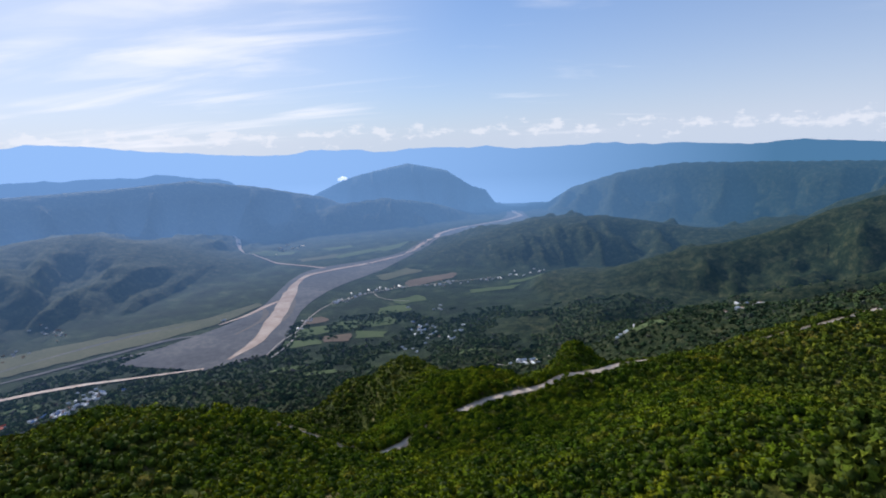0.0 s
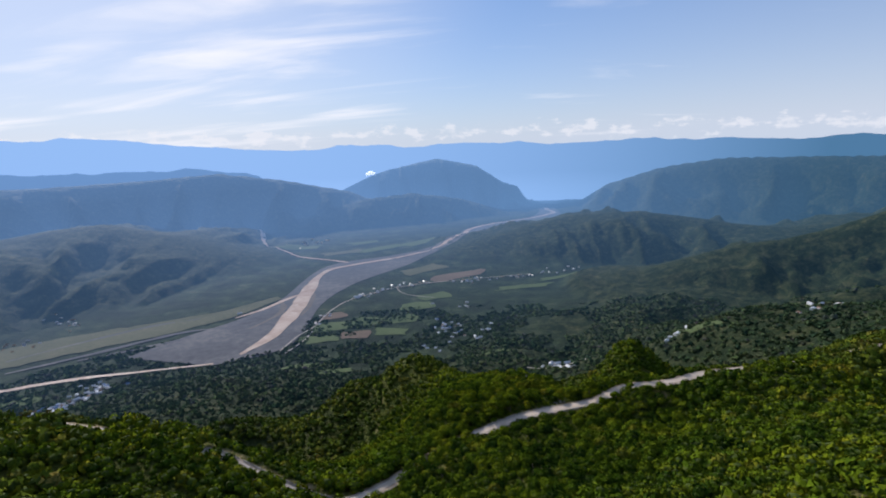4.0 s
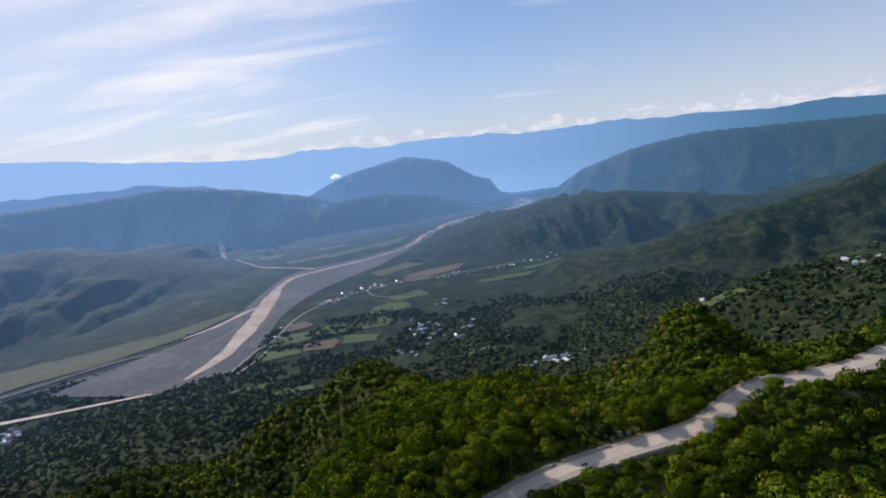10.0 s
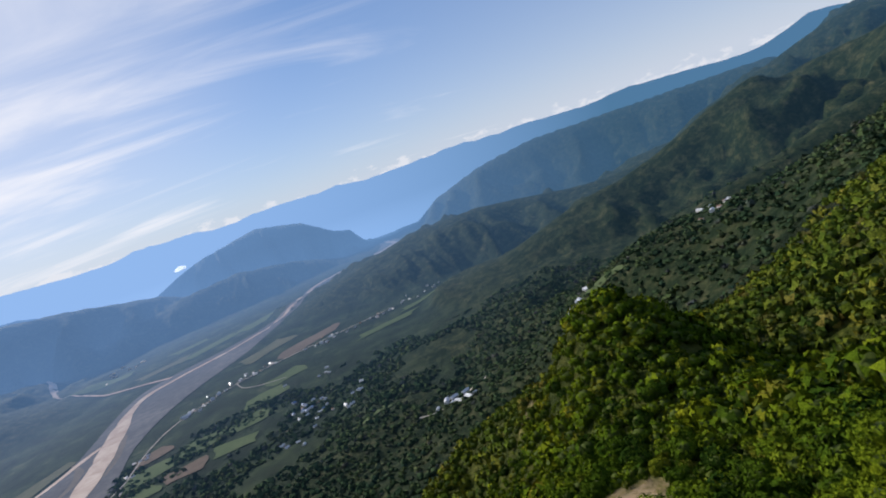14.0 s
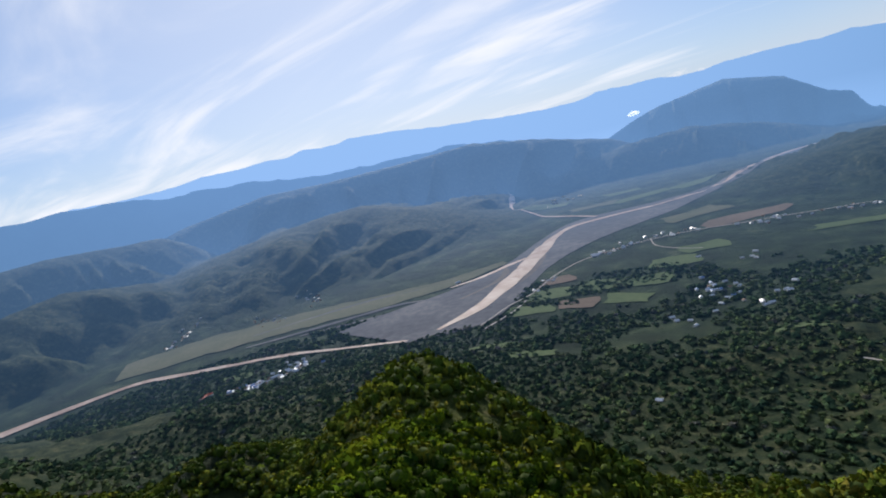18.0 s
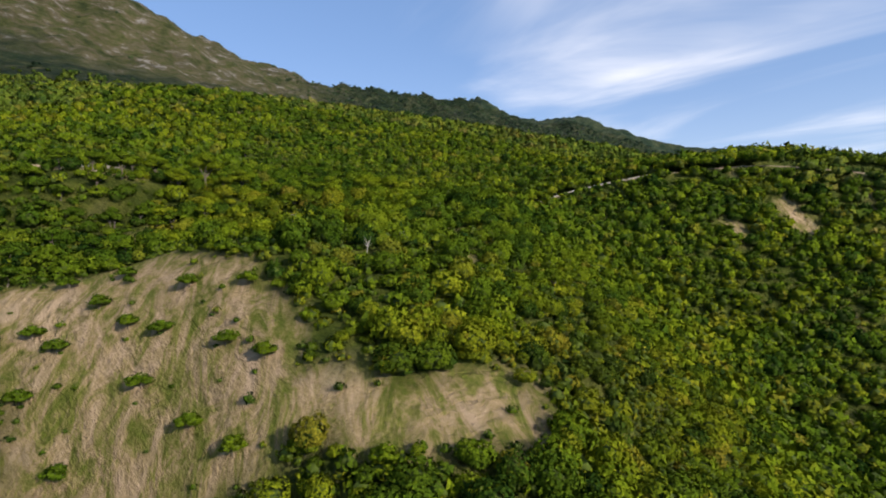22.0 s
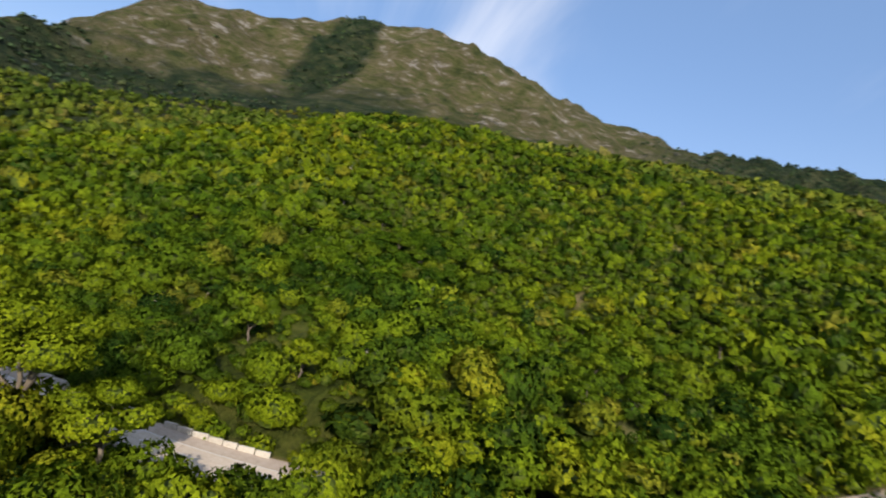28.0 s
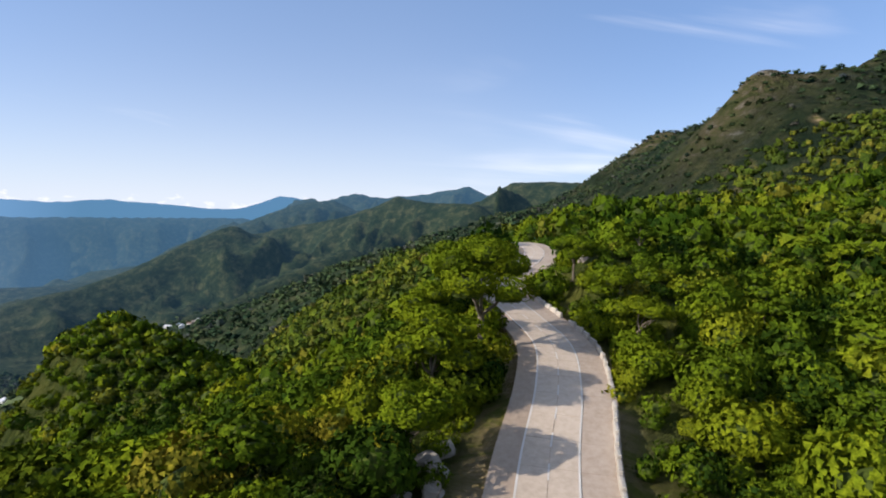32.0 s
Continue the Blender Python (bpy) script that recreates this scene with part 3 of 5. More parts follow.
def ridge(x, y, wide, line):
    """A crest whose flanks fall to the plain in branching spurs."""
    best, along, top = np.full(len(x), 1e9), np.zeros(len(x)), np.zeros(len(x))
    run = 0.0
    for (ax, ay, ah), (bx, by, bh) in zip(line, line[1:]):
        long = math.hypot(bx - ax, by - ay)
        t = np.clip(((x - ax) * (bx - ax) + (y - ay) * (by - ay)) / long**2, 0, 1)
        d = np.hypot(x - ax - t * (bx - ax), y - ay - t * (by - ay))
        hit = d < best
        best, along, top = np.where(hit, d, best), np.where(hit, run + t * long, along), np.where(hit, ah + (bh - ah) * t, top)
        run += long
    round_top = min(30.0, 0.11 * wide)
    v = (np.sqrt(best**2 + round_top**2) - round_top) / wide
    bend = along / 105 + 1.1 * fbm(x / 150, y / 150, 3, 141)
    spur = fbm(bend, v * 0.9 + run, 4, 151, True)
    small = fbm(x / 46, y / 46, 4, 161, True)
    high = top + 300
    flank = smooth(0.02, 0.35, v) * smooth(1.15, 0.55, v)
    z = -300 + high * np.clip(1 - v, 0, 1) ** (0.88 if wide > 290 else 1.2) + high * flank * (0.85 * (spur - 0.60) + 0.17 * (small - 0.6)) + 0.022 * high * (small - 0.6) * smooth(1.1, 0.8, v)
    return np.where(best < wide * 1.6, z, -400)


def land(x, y):
    """Height of the ground, in plan units, at arrays of plan places; also how far the road is, and its height."""
    x, y = np.asarray(x, float).ravel(), np.asarray(y, float).ravel()
    z = np.empty_like(x)
    for s in range(0, len(x), 20000):
        e = slice(s, s + 20000)
        r = np.hypot(x[e, None] - NODES[:, 0], y[e, None] - NODES[:, 1])
        z[e] = np.sqrt(r * r + _soft**2) @ _W[:-3] + _W[-3] + x[e] * _W[-2] + y[e] * _W[-1]
    far = np.hypot(x - 20, y - 130)
    rise = smooth(-283, -255, z)
    amp = rise * (3.0 + 34.0 * smooth(180, 600, far) * (1 - 0.55 * smooth(-250, -500, x) * smooth(300, 500, y)) )
    wx = x + 50 * (fbm(x / 220, y / 220, 2, 15) - 0.5) * smooth(150, 500, far)
    wy = y + 50 * (fbm(x / 220, y / 220, 2, 16) - 0.5) * smooth(150, 500, far)
    big = fbm(wx / 170 + 5, wy / 170 + 3, 6, 11, True) - 0.6
    fine = fbm(x / 38, y / 38, 4, 31, True) - 0.55
    z = z + amp * big + rise * (2.2 + 6.0 * smooth(150, 500, far)) * fine
    # crags along the crest of the mountain
    crag = smooth(5, 60, z) * (y < 130) * (far < 800)
    z = z + crag * (16 * (fbm(wx / 30, wy / 55, 5, 57, True) - 0.55) + 2.5 * (fbm(x / 9, y / 9, 3, 58) - 0.5) + 6 * smooth(20, 110, x) * (fbm(wx / 16, wy / 22, 3, 59, True) - 0.6))
    idx = np.where(far > 380)[0]
    for wide, line in RIDGES:
        q = ridge(x[idx], y[idx], wide, line)
        gap = np.clip(0.5 + 0.5 * (q - z[idx]) / 14, 0, 1)
        z[idx] = z[idx] + (q - z[idx]) * gap + 14 * gap * (1 - gap)
    z = np.maximum(z, -282 + 1.2 * fbm(x / 60, y / 60, 2, 5))
    # the road lies on a bench
    near = far < 420
    dist, rz = np.full(len(x), 999.0), np.zeros(len(x))
    idx = np.where(near)[0]
    for s in range(0, len(idx), 20000):
        k = idx[s : s + 20000]
        r = np.hypot(x[k, None] - ROADLINE[:, 0], y[k, None] - ROADLINE[:, 1])
        a = r.argmin(1)
        dist[k], rz[k] = r[np.arange(len(k)), a], ROADLINE[a, 2]
    w = 1 - smooth(2.6, 7.5, dist)
    z = np.where(dist < 900, z * (1 - w) + (rz - 0.12 - 0.25 * (dist > 2.1)) * w, z)
    return z, dist, rz


def in_strip(x, y):
    """A tongue of dark forest between the two bare domes: below 1 inside it."""
    u, v = ((x - 308) * 0.5 - (y + 195) * 0.866) / 100, ((x - 308) * 0.866 + (y + 195) * 0.5) / 26
    return np.hypot(u, v) + 0.3 * (fbm(x / 18, y / 18, 3, 77) - 0.5)


def soil_of(x, y):
    """Where the slope has slid and lies bare."""
    edge = np.interp(y, [148, 157, 163, 170, 177, 184, 190, 198], [51, 42, 37, 31, 28, 23, 17, 15])
    a = smooth(-3, 4, x - edge) * (1 - smooth(18, 32, x - edge)) * smooth(157, 164, y) * (1 - smooth(-4, 5, y - np.interp(x, [12, 24, 34, 60], [190, 189, 194, 200])))
    b = 0.48 * np.exp(-((x - 16) / 9) ** 2 - ((y - 190) / 5) ** 2)
    c = 0.8 * np.exp(-((x + 68) / 4) ** 2 - ((y - 117) / 5) ** 2) + 0.62 * np.exp(-((x + 84) / 3) ** 2 - ((y - 119) / 6) ** 2)
    n = fbm(x / 7, y / 9, 4, 71)
    return np.clip(((a + b + c) * 1.25 + (n - 0.5) * 2.3 - 0.5) * 2.4, 0, 1)


def grid_axis(n, mid, reach, fine):
    """Even near the middle, ever wider outwards."""
    u = np.linspace(-1, 1, n)
    lo, hi = 0.5, 12.0
    for _ in range(60):
        k = (lo + hi) / 2
        if reach / math.sinh(k) * k * (2 / (n - 1)) > fine:
            lo = k
        else:
            hi = k
    return mid + reach * np.sinh(k * u) / math.sinh(k)


def sheet(name, xs, ys, zs, mat, attrs=()):
    nx, ny = len(xs), len(ys)
    gx, gy = np.meshgrid(xs, ys)
    co = np.stack([gx.ravel() * S, gy.ravel() * S, (zs + ZERO) * S], 1)
    i = np.arange(nx * ny).reshape(ny, nx)
    f = np.stack([i[:-1, :-1], i[:-1, 1:], i[1:, 1:], i[1:, :-1]], -1).reshape(-1, 4)
    me = mesh_of(name, co, f)
    me.polygons.foreach_set("use_smooth", np.ones(len(f), bool))
    for nm, val in attrs:
        a = me.attributes.new(nm, "FLOAT", "POINT")
        a.data.foreach_set("value", val.astype(np.float32))
    me.materials.append(mat)
    return new(name, me)


def mesh_of(name, co, faces):
    me = bpy.data.meshes.new(name)
    co, faces = np.asarray(co, np.float32), np.asarray(faces, np.int32)
    k = faces.shape[1]
    me.vertices.add(len(co))
    me.vertices.foreach_set("co", co.ravel())
    me.loops.add(faces.size)
    me.loops.foreach_set("vertex_index", faces.ravel())
    me.polygons.add(len(faces))
    me.polygons.foreach_set("loop_start", np.arange(0, faces.size, k, dtype=np.int32))
    me.update(calc_edges=True)
    me.validate()
    return me


GX, GY = grid_axis(480, 15, 2500, 1.6), grid_axis(480, 140, 2500, 1.6)
_gx, _gy = np.meshgrid(GX, GY)
_gz, _gd, _ = land(_gx, _gy)
_far = np.hypot(_gx.ravel() - 20, _gy.ravel() - 130)
_zz = _gz.reshape(_gx.shape)
_sx = np.gradient(_zz, axis=1) / np.gradient(_gx, axis=1)
_sy = np.gradient(_zz, axis=0) / np.gradient(_gy, axis=0)
_steep = np.hypot(_sx, _sy).ravel()
_patchy = fbm(_gx.ravel() / 60, _gy.ravel() / 60, 4, 91)
_rock = smooth(-20, 110, _gx.ravel()) * np.clip((_gz - 12 - 30 * smooth(-80, 20, _gy.ravel())) / 40 + (_steep - 0.6) * 1.4 + (_patchy - 0.5) * 1.6, 0, 1) * (_gz > -10) * smooth(90, 160, _far) * (_gy.ravel() < 150) * (_far < 900)
for _cx, _cy in ((349, 62), (356, 48), (533, 99), (520, 104), (345, 75)):
    _rock = np.maximum(_rock, 1.3 * np.exp(-(((_gx.ravel() - _cx) / 22) ** 2) - ((_gy.ravel() - _cy) / 22) ** 2))
_rock *= 1 - smooth(1.15, 0.85, in_strip(_gx.ravel(), _gy.ravel()))
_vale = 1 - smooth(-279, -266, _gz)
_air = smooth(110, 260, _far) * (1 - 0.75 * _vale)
_soil = np.maximum(soil_of(_gx.ravel(), _gy.ravel()) * (_far < 300), 0.75 * (1 - smooth(2.3, 3.6, _gd)))
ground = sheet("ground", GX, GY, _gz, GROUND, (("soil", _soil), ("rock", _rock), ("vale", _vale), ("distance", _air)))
# faces far out take the ground material with haze painted in
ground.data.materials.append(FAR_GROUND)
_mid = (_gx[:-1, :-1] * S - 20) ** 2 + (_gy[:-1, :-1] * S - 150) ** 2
ground.data.polygons.foreach_set("material_index", ((_mid > 1050**2) | ((_mid > HAZE_FROM**2) & (_gy[:-1, :-1] > 230))).ravel().astype(np.int32))
tagged(ground, "forested mountain slopes falling to a broad river plain", "ground", kind="structure")


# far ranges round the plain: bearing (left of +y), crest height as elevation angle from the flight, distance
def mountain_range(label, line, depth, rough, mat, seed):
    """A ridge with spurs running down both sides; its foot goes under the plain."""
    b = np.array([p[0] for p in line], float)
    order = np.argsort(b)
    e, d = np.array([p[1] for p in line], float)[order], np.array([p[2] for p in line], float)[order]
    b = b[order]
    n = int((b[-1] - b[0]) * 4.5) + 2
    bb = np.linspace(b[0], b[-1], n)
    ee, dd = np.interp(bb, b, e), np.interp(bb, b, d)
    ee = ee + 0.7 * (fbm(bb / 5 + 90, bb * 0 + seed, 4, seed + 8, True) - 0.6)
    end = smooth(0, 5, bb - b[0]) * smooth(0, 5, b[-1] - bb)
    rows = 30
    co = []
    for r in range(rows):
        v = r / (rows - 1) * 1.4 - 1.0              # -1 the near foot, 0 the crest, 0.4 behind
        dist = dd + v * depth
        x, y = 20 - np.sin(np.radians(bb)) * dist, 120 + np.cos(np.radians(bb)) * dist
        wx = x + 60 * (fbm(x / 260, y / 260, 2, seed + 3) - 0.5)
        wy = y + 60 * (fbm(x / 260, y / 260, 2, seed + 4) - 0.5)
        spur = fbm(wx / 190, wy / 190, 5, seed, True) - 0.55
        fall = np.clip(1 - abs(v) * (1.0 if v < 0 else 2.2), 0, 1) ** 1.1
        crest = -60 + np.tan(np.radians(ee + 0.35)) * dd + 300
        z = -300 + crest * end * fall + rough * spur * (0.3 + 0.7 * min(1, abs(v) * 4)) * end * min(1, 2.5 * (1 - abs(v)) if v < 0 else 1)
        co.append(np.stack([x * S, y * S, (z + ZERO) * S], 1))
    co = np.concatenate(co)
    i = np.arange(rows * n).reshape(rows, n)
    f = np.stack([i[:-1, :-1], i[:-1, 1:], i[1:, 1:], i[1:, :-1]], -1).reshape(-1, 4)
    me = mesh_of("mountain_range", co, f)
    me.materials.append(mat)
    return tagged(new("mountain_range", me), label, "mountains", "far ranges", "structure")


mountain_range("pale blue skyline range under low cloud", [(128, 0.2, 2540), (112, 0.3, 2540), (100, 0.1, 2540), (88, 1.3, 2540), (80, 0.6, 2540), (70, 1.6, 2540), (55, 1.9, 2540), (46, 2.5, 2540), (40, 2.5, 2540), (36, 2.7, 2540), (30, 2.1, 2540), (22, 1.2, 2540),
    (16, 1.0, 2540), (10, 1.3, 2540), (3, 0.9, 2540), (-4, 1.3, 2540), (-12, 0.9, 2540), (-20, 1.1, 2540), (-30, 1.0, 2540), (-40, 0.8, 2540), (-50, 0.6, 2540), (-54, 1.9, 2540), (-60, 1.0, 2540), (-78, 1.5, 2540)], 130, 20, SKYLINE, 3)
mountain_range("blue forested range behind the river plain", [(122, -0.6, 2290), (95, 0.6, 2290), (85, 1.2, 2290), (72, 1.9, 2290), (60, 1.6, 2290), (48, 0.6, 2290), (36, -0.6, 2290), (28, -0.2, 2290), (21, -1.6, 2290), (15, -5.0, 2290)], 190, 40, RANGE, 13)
# ================= river, fields, villages =================
def drape(name, pts, faces, mat, lift, parent=None):
    z = land(pts[:, 0], pts[:, 1])[0]
    me = mesh_of(name, np.stack([pts[:, 0] * S, pts[:, 1] * S, (z + ZERO) * S + lift], 1), faces)
    me.polygons.foreach_set("use_smooth", np.ones(len(faces), bool))
    me.materials.append(mat)
    ob = new(name, me)
    ob.parent = parent
    return ob


def ribbon(name, line, mat, lift, across=5, step=14.0, ragged=0.0, seed=1):
    """A strip that lies on the land: x, y, half width along a line."""
    c = curve([(p[0], p[1], p[2]) for p in line], step)
    t = np.gradient(c[:, :2], axis=0)
    t /= np.linalg.norm(t, axis=1)[:, None] + 1e-9
    side = np.stack([-t[:, 1], t[:, 0]], 1)
    k = np.linspace(-1, 1, across)
    w = np.abs(c[:, 2])[:, None] * k[None]
    if ragged:
        s = np.arange(len(c)) * 0.45
        w[:, 0] *= 1 + ragged * (fbm(s, s * 0 + 3, 3, seed) - 0.5) * 2
        w[:, -1] *= 1 + ragged * (fbm(s, s * 0 + 8, 3, seed + 5) - 0.5) * 2
    p = (c[:, None, :2] + side[:, None] * w[..., None]).reshape(-1, 2)
    i = np.arange(len(c) * across).reshape(len(c), across)
    f = np.stack([i[:-1, :-1], i[1:, :-1], i[1:, 1:], i[:-1, 1:]], -1).reshape(-1, 4)
    return drape(name, p, f, mat, lift)


LEFT_BANK = [(-470, 690), (-420, 775), (-364, 854), (-325, 974), (-316, 1164), (-274, 1270), (-149, 1344), (-50, 1436), (32, 1586), (56, 1727), (182, 1842), (304, 1949), (374, 2121), (380, 2180), (392, 2230)]
RIGHT_BANK = [(-330, 655), (-243, 720), (-241, 924), (-215, 1037), (-180, 1110), (-105, 1221), (-25, 1370), (81, 1556), (163, 1658), (253, 1750), (348, 1827), (427, 1902), (445, 2068), (452, 2150), (448, 2230)]


def between(name, a, b, mat, lift):
    a, b = curve([(*p, 0) for p in a], 20), curve([(*p, 0) for p in b], 20)
    n = 60
    ia, ib = np.linspace(0, len(a) - 1, n), np.linspace(0, len(b) - 1, n)
    pa = np.stack([np.interp(ia, np.arange(len(a)), a[:, k]) for k in (0, 1)], 1)
    pb = np.stack([np.interp(ib, np.arange(len(b)), b[:, k]) for k in (0, 1)], 1)
    m = 9
    p = (pa[:, None] + (pb - pa)[:, None] * np.linspace(0, 1, m)[None, :, None]).reshape(-1, 2)
    i = np.arange(n * m).reshape(n, m)
    f = np.stack([i[:-1, :-1], i[:-1, 1:], i[1:, 1:], i[1:, :-1]], -1).reshape(-1, 4)
    return drape(name, p, f, mat, lift)


bed = between("riverbed", LEFT_BANK, RIGHT_BANK, GRAVEL, 1.6)
tagged(bed, "broad grey gravel riverbed with braided bars", "riverbed", kind="structure")
MAIN_RIVER = [(-304, 690, 3), (-284, 756, 9), (-280, 836, 13), (-284, 930, 15), (-290, 1007, 15), (-295, 1130, 8), (-278, 1205, 7), (-215, 1259, 7),
        (-102, 1335, 6), (-17, 1438, 6), (47, 1583, 8), (67, 1713, 8), (149, 1824, 7), (302, 1935, 8), (415, 2059, 11), (412, 2150, 10), (418, 2230, 9)]
RIVERS = (
    ("wide muddy river channel glinting in the sun", MAIN_RIVER),
    ("thin bright side channel along the bank", [(-376, 855, 2), (-345, 900, 4), (-318, 960, 5), (-302, 990, 4)]),
    ("brown lower river bending past the village", [(-330, 660, 2.5), (-410, 642, 3), (-510, 616, 4.5), (-572, 589, 5), (-640, 558, 5.5), (-696, 530, 6), (-739, 461, 9), (-771, 391, 11), (-820, 340, 12)]),
    ("muddy river bend at the foot of the ridge", [(-1080, 395, 8), (-1130, 366, 12), (-1200, 315, 18), (-1290, 292, 24), (-1380, 286, 22)]),
    ("pale tributary stream", [(-621, 1700, 5), (-590, 1640, 7), (-555, 1540, 5), (-520, 1469, 3), (-457, 1420, 4), (-398, 1357, 4), (-311, 1308, 4), (-253, 1272, 5)]),
)
for k, (label, line) in enumerate(RIVERS):
    tagged(ribbon("river", line, WATER, 2.6, ragged=0.35, seed=40 + k), label, "river", "river channels", "structure")

# fields, tracks and sand of the plain, with haze painted in by distance
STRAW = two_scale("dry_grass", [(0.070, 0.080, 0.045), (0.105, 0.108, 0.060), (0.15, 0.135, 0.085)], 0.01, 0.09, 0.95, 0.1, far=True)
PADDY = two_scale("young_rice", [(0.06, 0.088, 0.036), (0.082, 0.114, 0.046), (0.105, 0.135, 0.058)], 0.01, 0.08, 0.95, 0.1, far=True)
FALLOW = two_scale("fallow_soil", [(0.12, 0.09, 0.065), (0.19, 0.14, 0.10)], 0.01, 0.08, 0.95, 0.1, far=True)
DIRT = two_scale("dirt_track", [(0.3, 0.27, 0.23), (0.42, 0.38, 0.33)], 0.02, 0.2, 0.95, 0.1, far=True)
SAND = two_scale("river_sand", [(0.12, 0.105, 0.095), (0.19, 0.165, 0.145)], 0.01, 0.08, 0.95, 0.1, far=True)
tagged(ribbon("grass_strip", [(-790, 560, 40), (-720, 640, 52), (-600, 745, 45), (-500, 800, 36), (-400, 880, 24), (-335, 975, 8)], STRAW, 2.0, 9, ragged=0.25, seed=61),
       "straw-coloured dry grassland along the bank", "grassland", kind="structure")

for k, (label, line) in enumerate((("pale gravel bar among scrub beside the river", [(-608, 645, 2), (-523, 713, 5), (-444, 785, 5), (-395, 805, 2)]), ("thin grey gravel bar on the river flat", [(-535, 683, 2), (-448, 737, 5), (-415, 765, 3)]),
                                   ("long grey gravel bar below the grassland", [(-640, 686, 2), (-582, 754, 3), (-505, 825, 3), (-440, 860, 2)]), ("pale sand bar in the riverbed", [(-330, 960, 2), (-305, 900, 6), (-310, 850, 4), (-330, 800, 2)]),
                                   ("sandy bar beside the channel", [(-262, 860, 2), (-262, 930, 5), (-272, 1000, 3)]))):
    tagged(ribbon("gravel_bar", line, SAND if k > 2 else GRAVEL, 2.1, 5, 10.0, ragged=0.5, seed=80 + k), label, "gravel bar", "gravel bars", "structure")


def field(x, y, w, d, turn, mat, label):
    u, v = np.meshgrid(np.linspace(-0.5, 0.5, 7), np.linspace(-0.5, 0.5, 5))
    sk = random.uniform(-0.25, 0.25)
    u2 = (u + sk * v) * w * (1 + 0.12 * np.sin(v * 5 + x))
    v2 = v * d * (1 + 0.12 * np.sin(u * 5 + y))
    c, s = math.cos(radians(turn)), math.sin(radians(turn))
    p = np.stack([(x + u2 * c - v2 * s).ravel(), (y + u2 * s + v2 * c).ravel()], 1)
    i = np.arange(35).reshape(5, 7)
    f = np.stack([i[:-1, :-1], i[:-1, 1:], i[1:, 1:], i[1:, :-1]], -1).reshape(-1, 4)
    return tagged(drape("field", p, f, mat, 1.7), label, "field", "fields of the plain", "structure")


NEAR_FIELDS = [(-195, 800, 60, 40, 15, PADDY), (-135, 825, 55, 42, 10, PADDY), (-80, 830, 50, 36, 20, PADDY), (-205, 745, 55, 30, 12, PADDY), (-150, 760, 45, 30, 5, FALLOW),
                              (-95, 770, 50, 30, -5, PADDY), (-198, 636, 50, 16, 10, PADDY), (-152, 612, 46, 15, 15, PADDY), (-205, 855, 45, 30, 30, FALLOW), (-60, 900, 60, 40, 15, PADDY)]
FAR_FIELDS = [(20, 1115, 130, 45, 30, FALLOW), (-60, 1180, 110, 50, 40, STRAW), (-195, 1440, 150, 40, 42, PADDY), (-75, 1530, 150, 46, 48, PADDY), (-290, 1400, 110, 40, 25, STRAW), (-252, 1537, 90, 40, 25, PADDY), (223, 1815, 150, 30, 42, PADDY),
                              (-430, 1480, 110, 50, 10, PADDY), (250, 1080, 130, 22, 20, PADDY), (150, 1010, 110, 24, 12, PADDY), (60, 640, 36, 14, 20, PADDY), (110, 600, 30, 14, 0, PADDY),
                              (180, 1760, 150, 40, 50, PADDY), (330, 1900, 140, 30, 50, STRAW), (-30, 960, 60, 40, 25, PADDY), (245, 470, 34, 16, -10, PADDY), (-520, 560, 40, 20, 30, PADDY)]
for x, y, w, d, turn, mat in NEAR_FIELDS + FAR_FIELDS:
    field(x, y, w, d, turn, mat, {PADDY: "green rice field on the river plain", FALLOW: "bare brown fallow field on the plain", STRAW: "dry straw-coloured field on the plain"}[mat])
for label, line in (("winding pale dirt track between fields", [(-250, 700, 1.2), (-240, 760, 1.2), (-225, 800, 1.2), (-215, 880, 1.2), (-190, 950, 1.3), (-130, 1010, 1.3), (-60, 1050, 1.3), (60, 1080, 1.3), (180, 1110, 1.2)]),
                    ("pale dirt lane by the village", [(-110, 1030, 1.0), (-95, 985, 1.0), (-60, 960, 1.0), (-30, 950, 1.0)]),
                    ("pale dirt lane among farm houses", [(90, 575, 0.9), (110, 566, 0.9), (135, 560, 0.9), (165, 575, 0.9)]),
                    ("pale embankment road beside the gravel", [(-240, 690, 1.6), (-226, 740, 1.6), (-222, 780, 1.2)])):
    tagged(ribbon("track", line, DIRT, 2.4, 3, 8), label, "track", "dirt tracks", "structure")


# ---- houses: a plastered box under a pitched sheet roof ----
def part(name, bm, mat, parent, label=""):
    me = bpy.data.meshes.new(name)
    bm.to_mesh(me)
    bm.free()
    me.materials.append(mat)
    ob = new(name, me)
    ob.parent = parent
    if label:
        ob["label"] = label
    return ob


def box_bm(w, d, h, z=0.0, bev=0.0, x=0.0, y=0.0):
    bm = bmesh.new()
    bmesh.ops.create_cube(bm, size=1)
    bmesh.ops.scale(bm, vec=(w, d, h), verts=bm.verts)
    bmesh.ops.translate(bm, vec=(x, y, z + h / 2), verts=bm.verts)
    if bev:
        bmesh.ops.bevel(bm, geom=bm.edges[:], offset=bev, segments=1, affect="EDGES")
    return bm


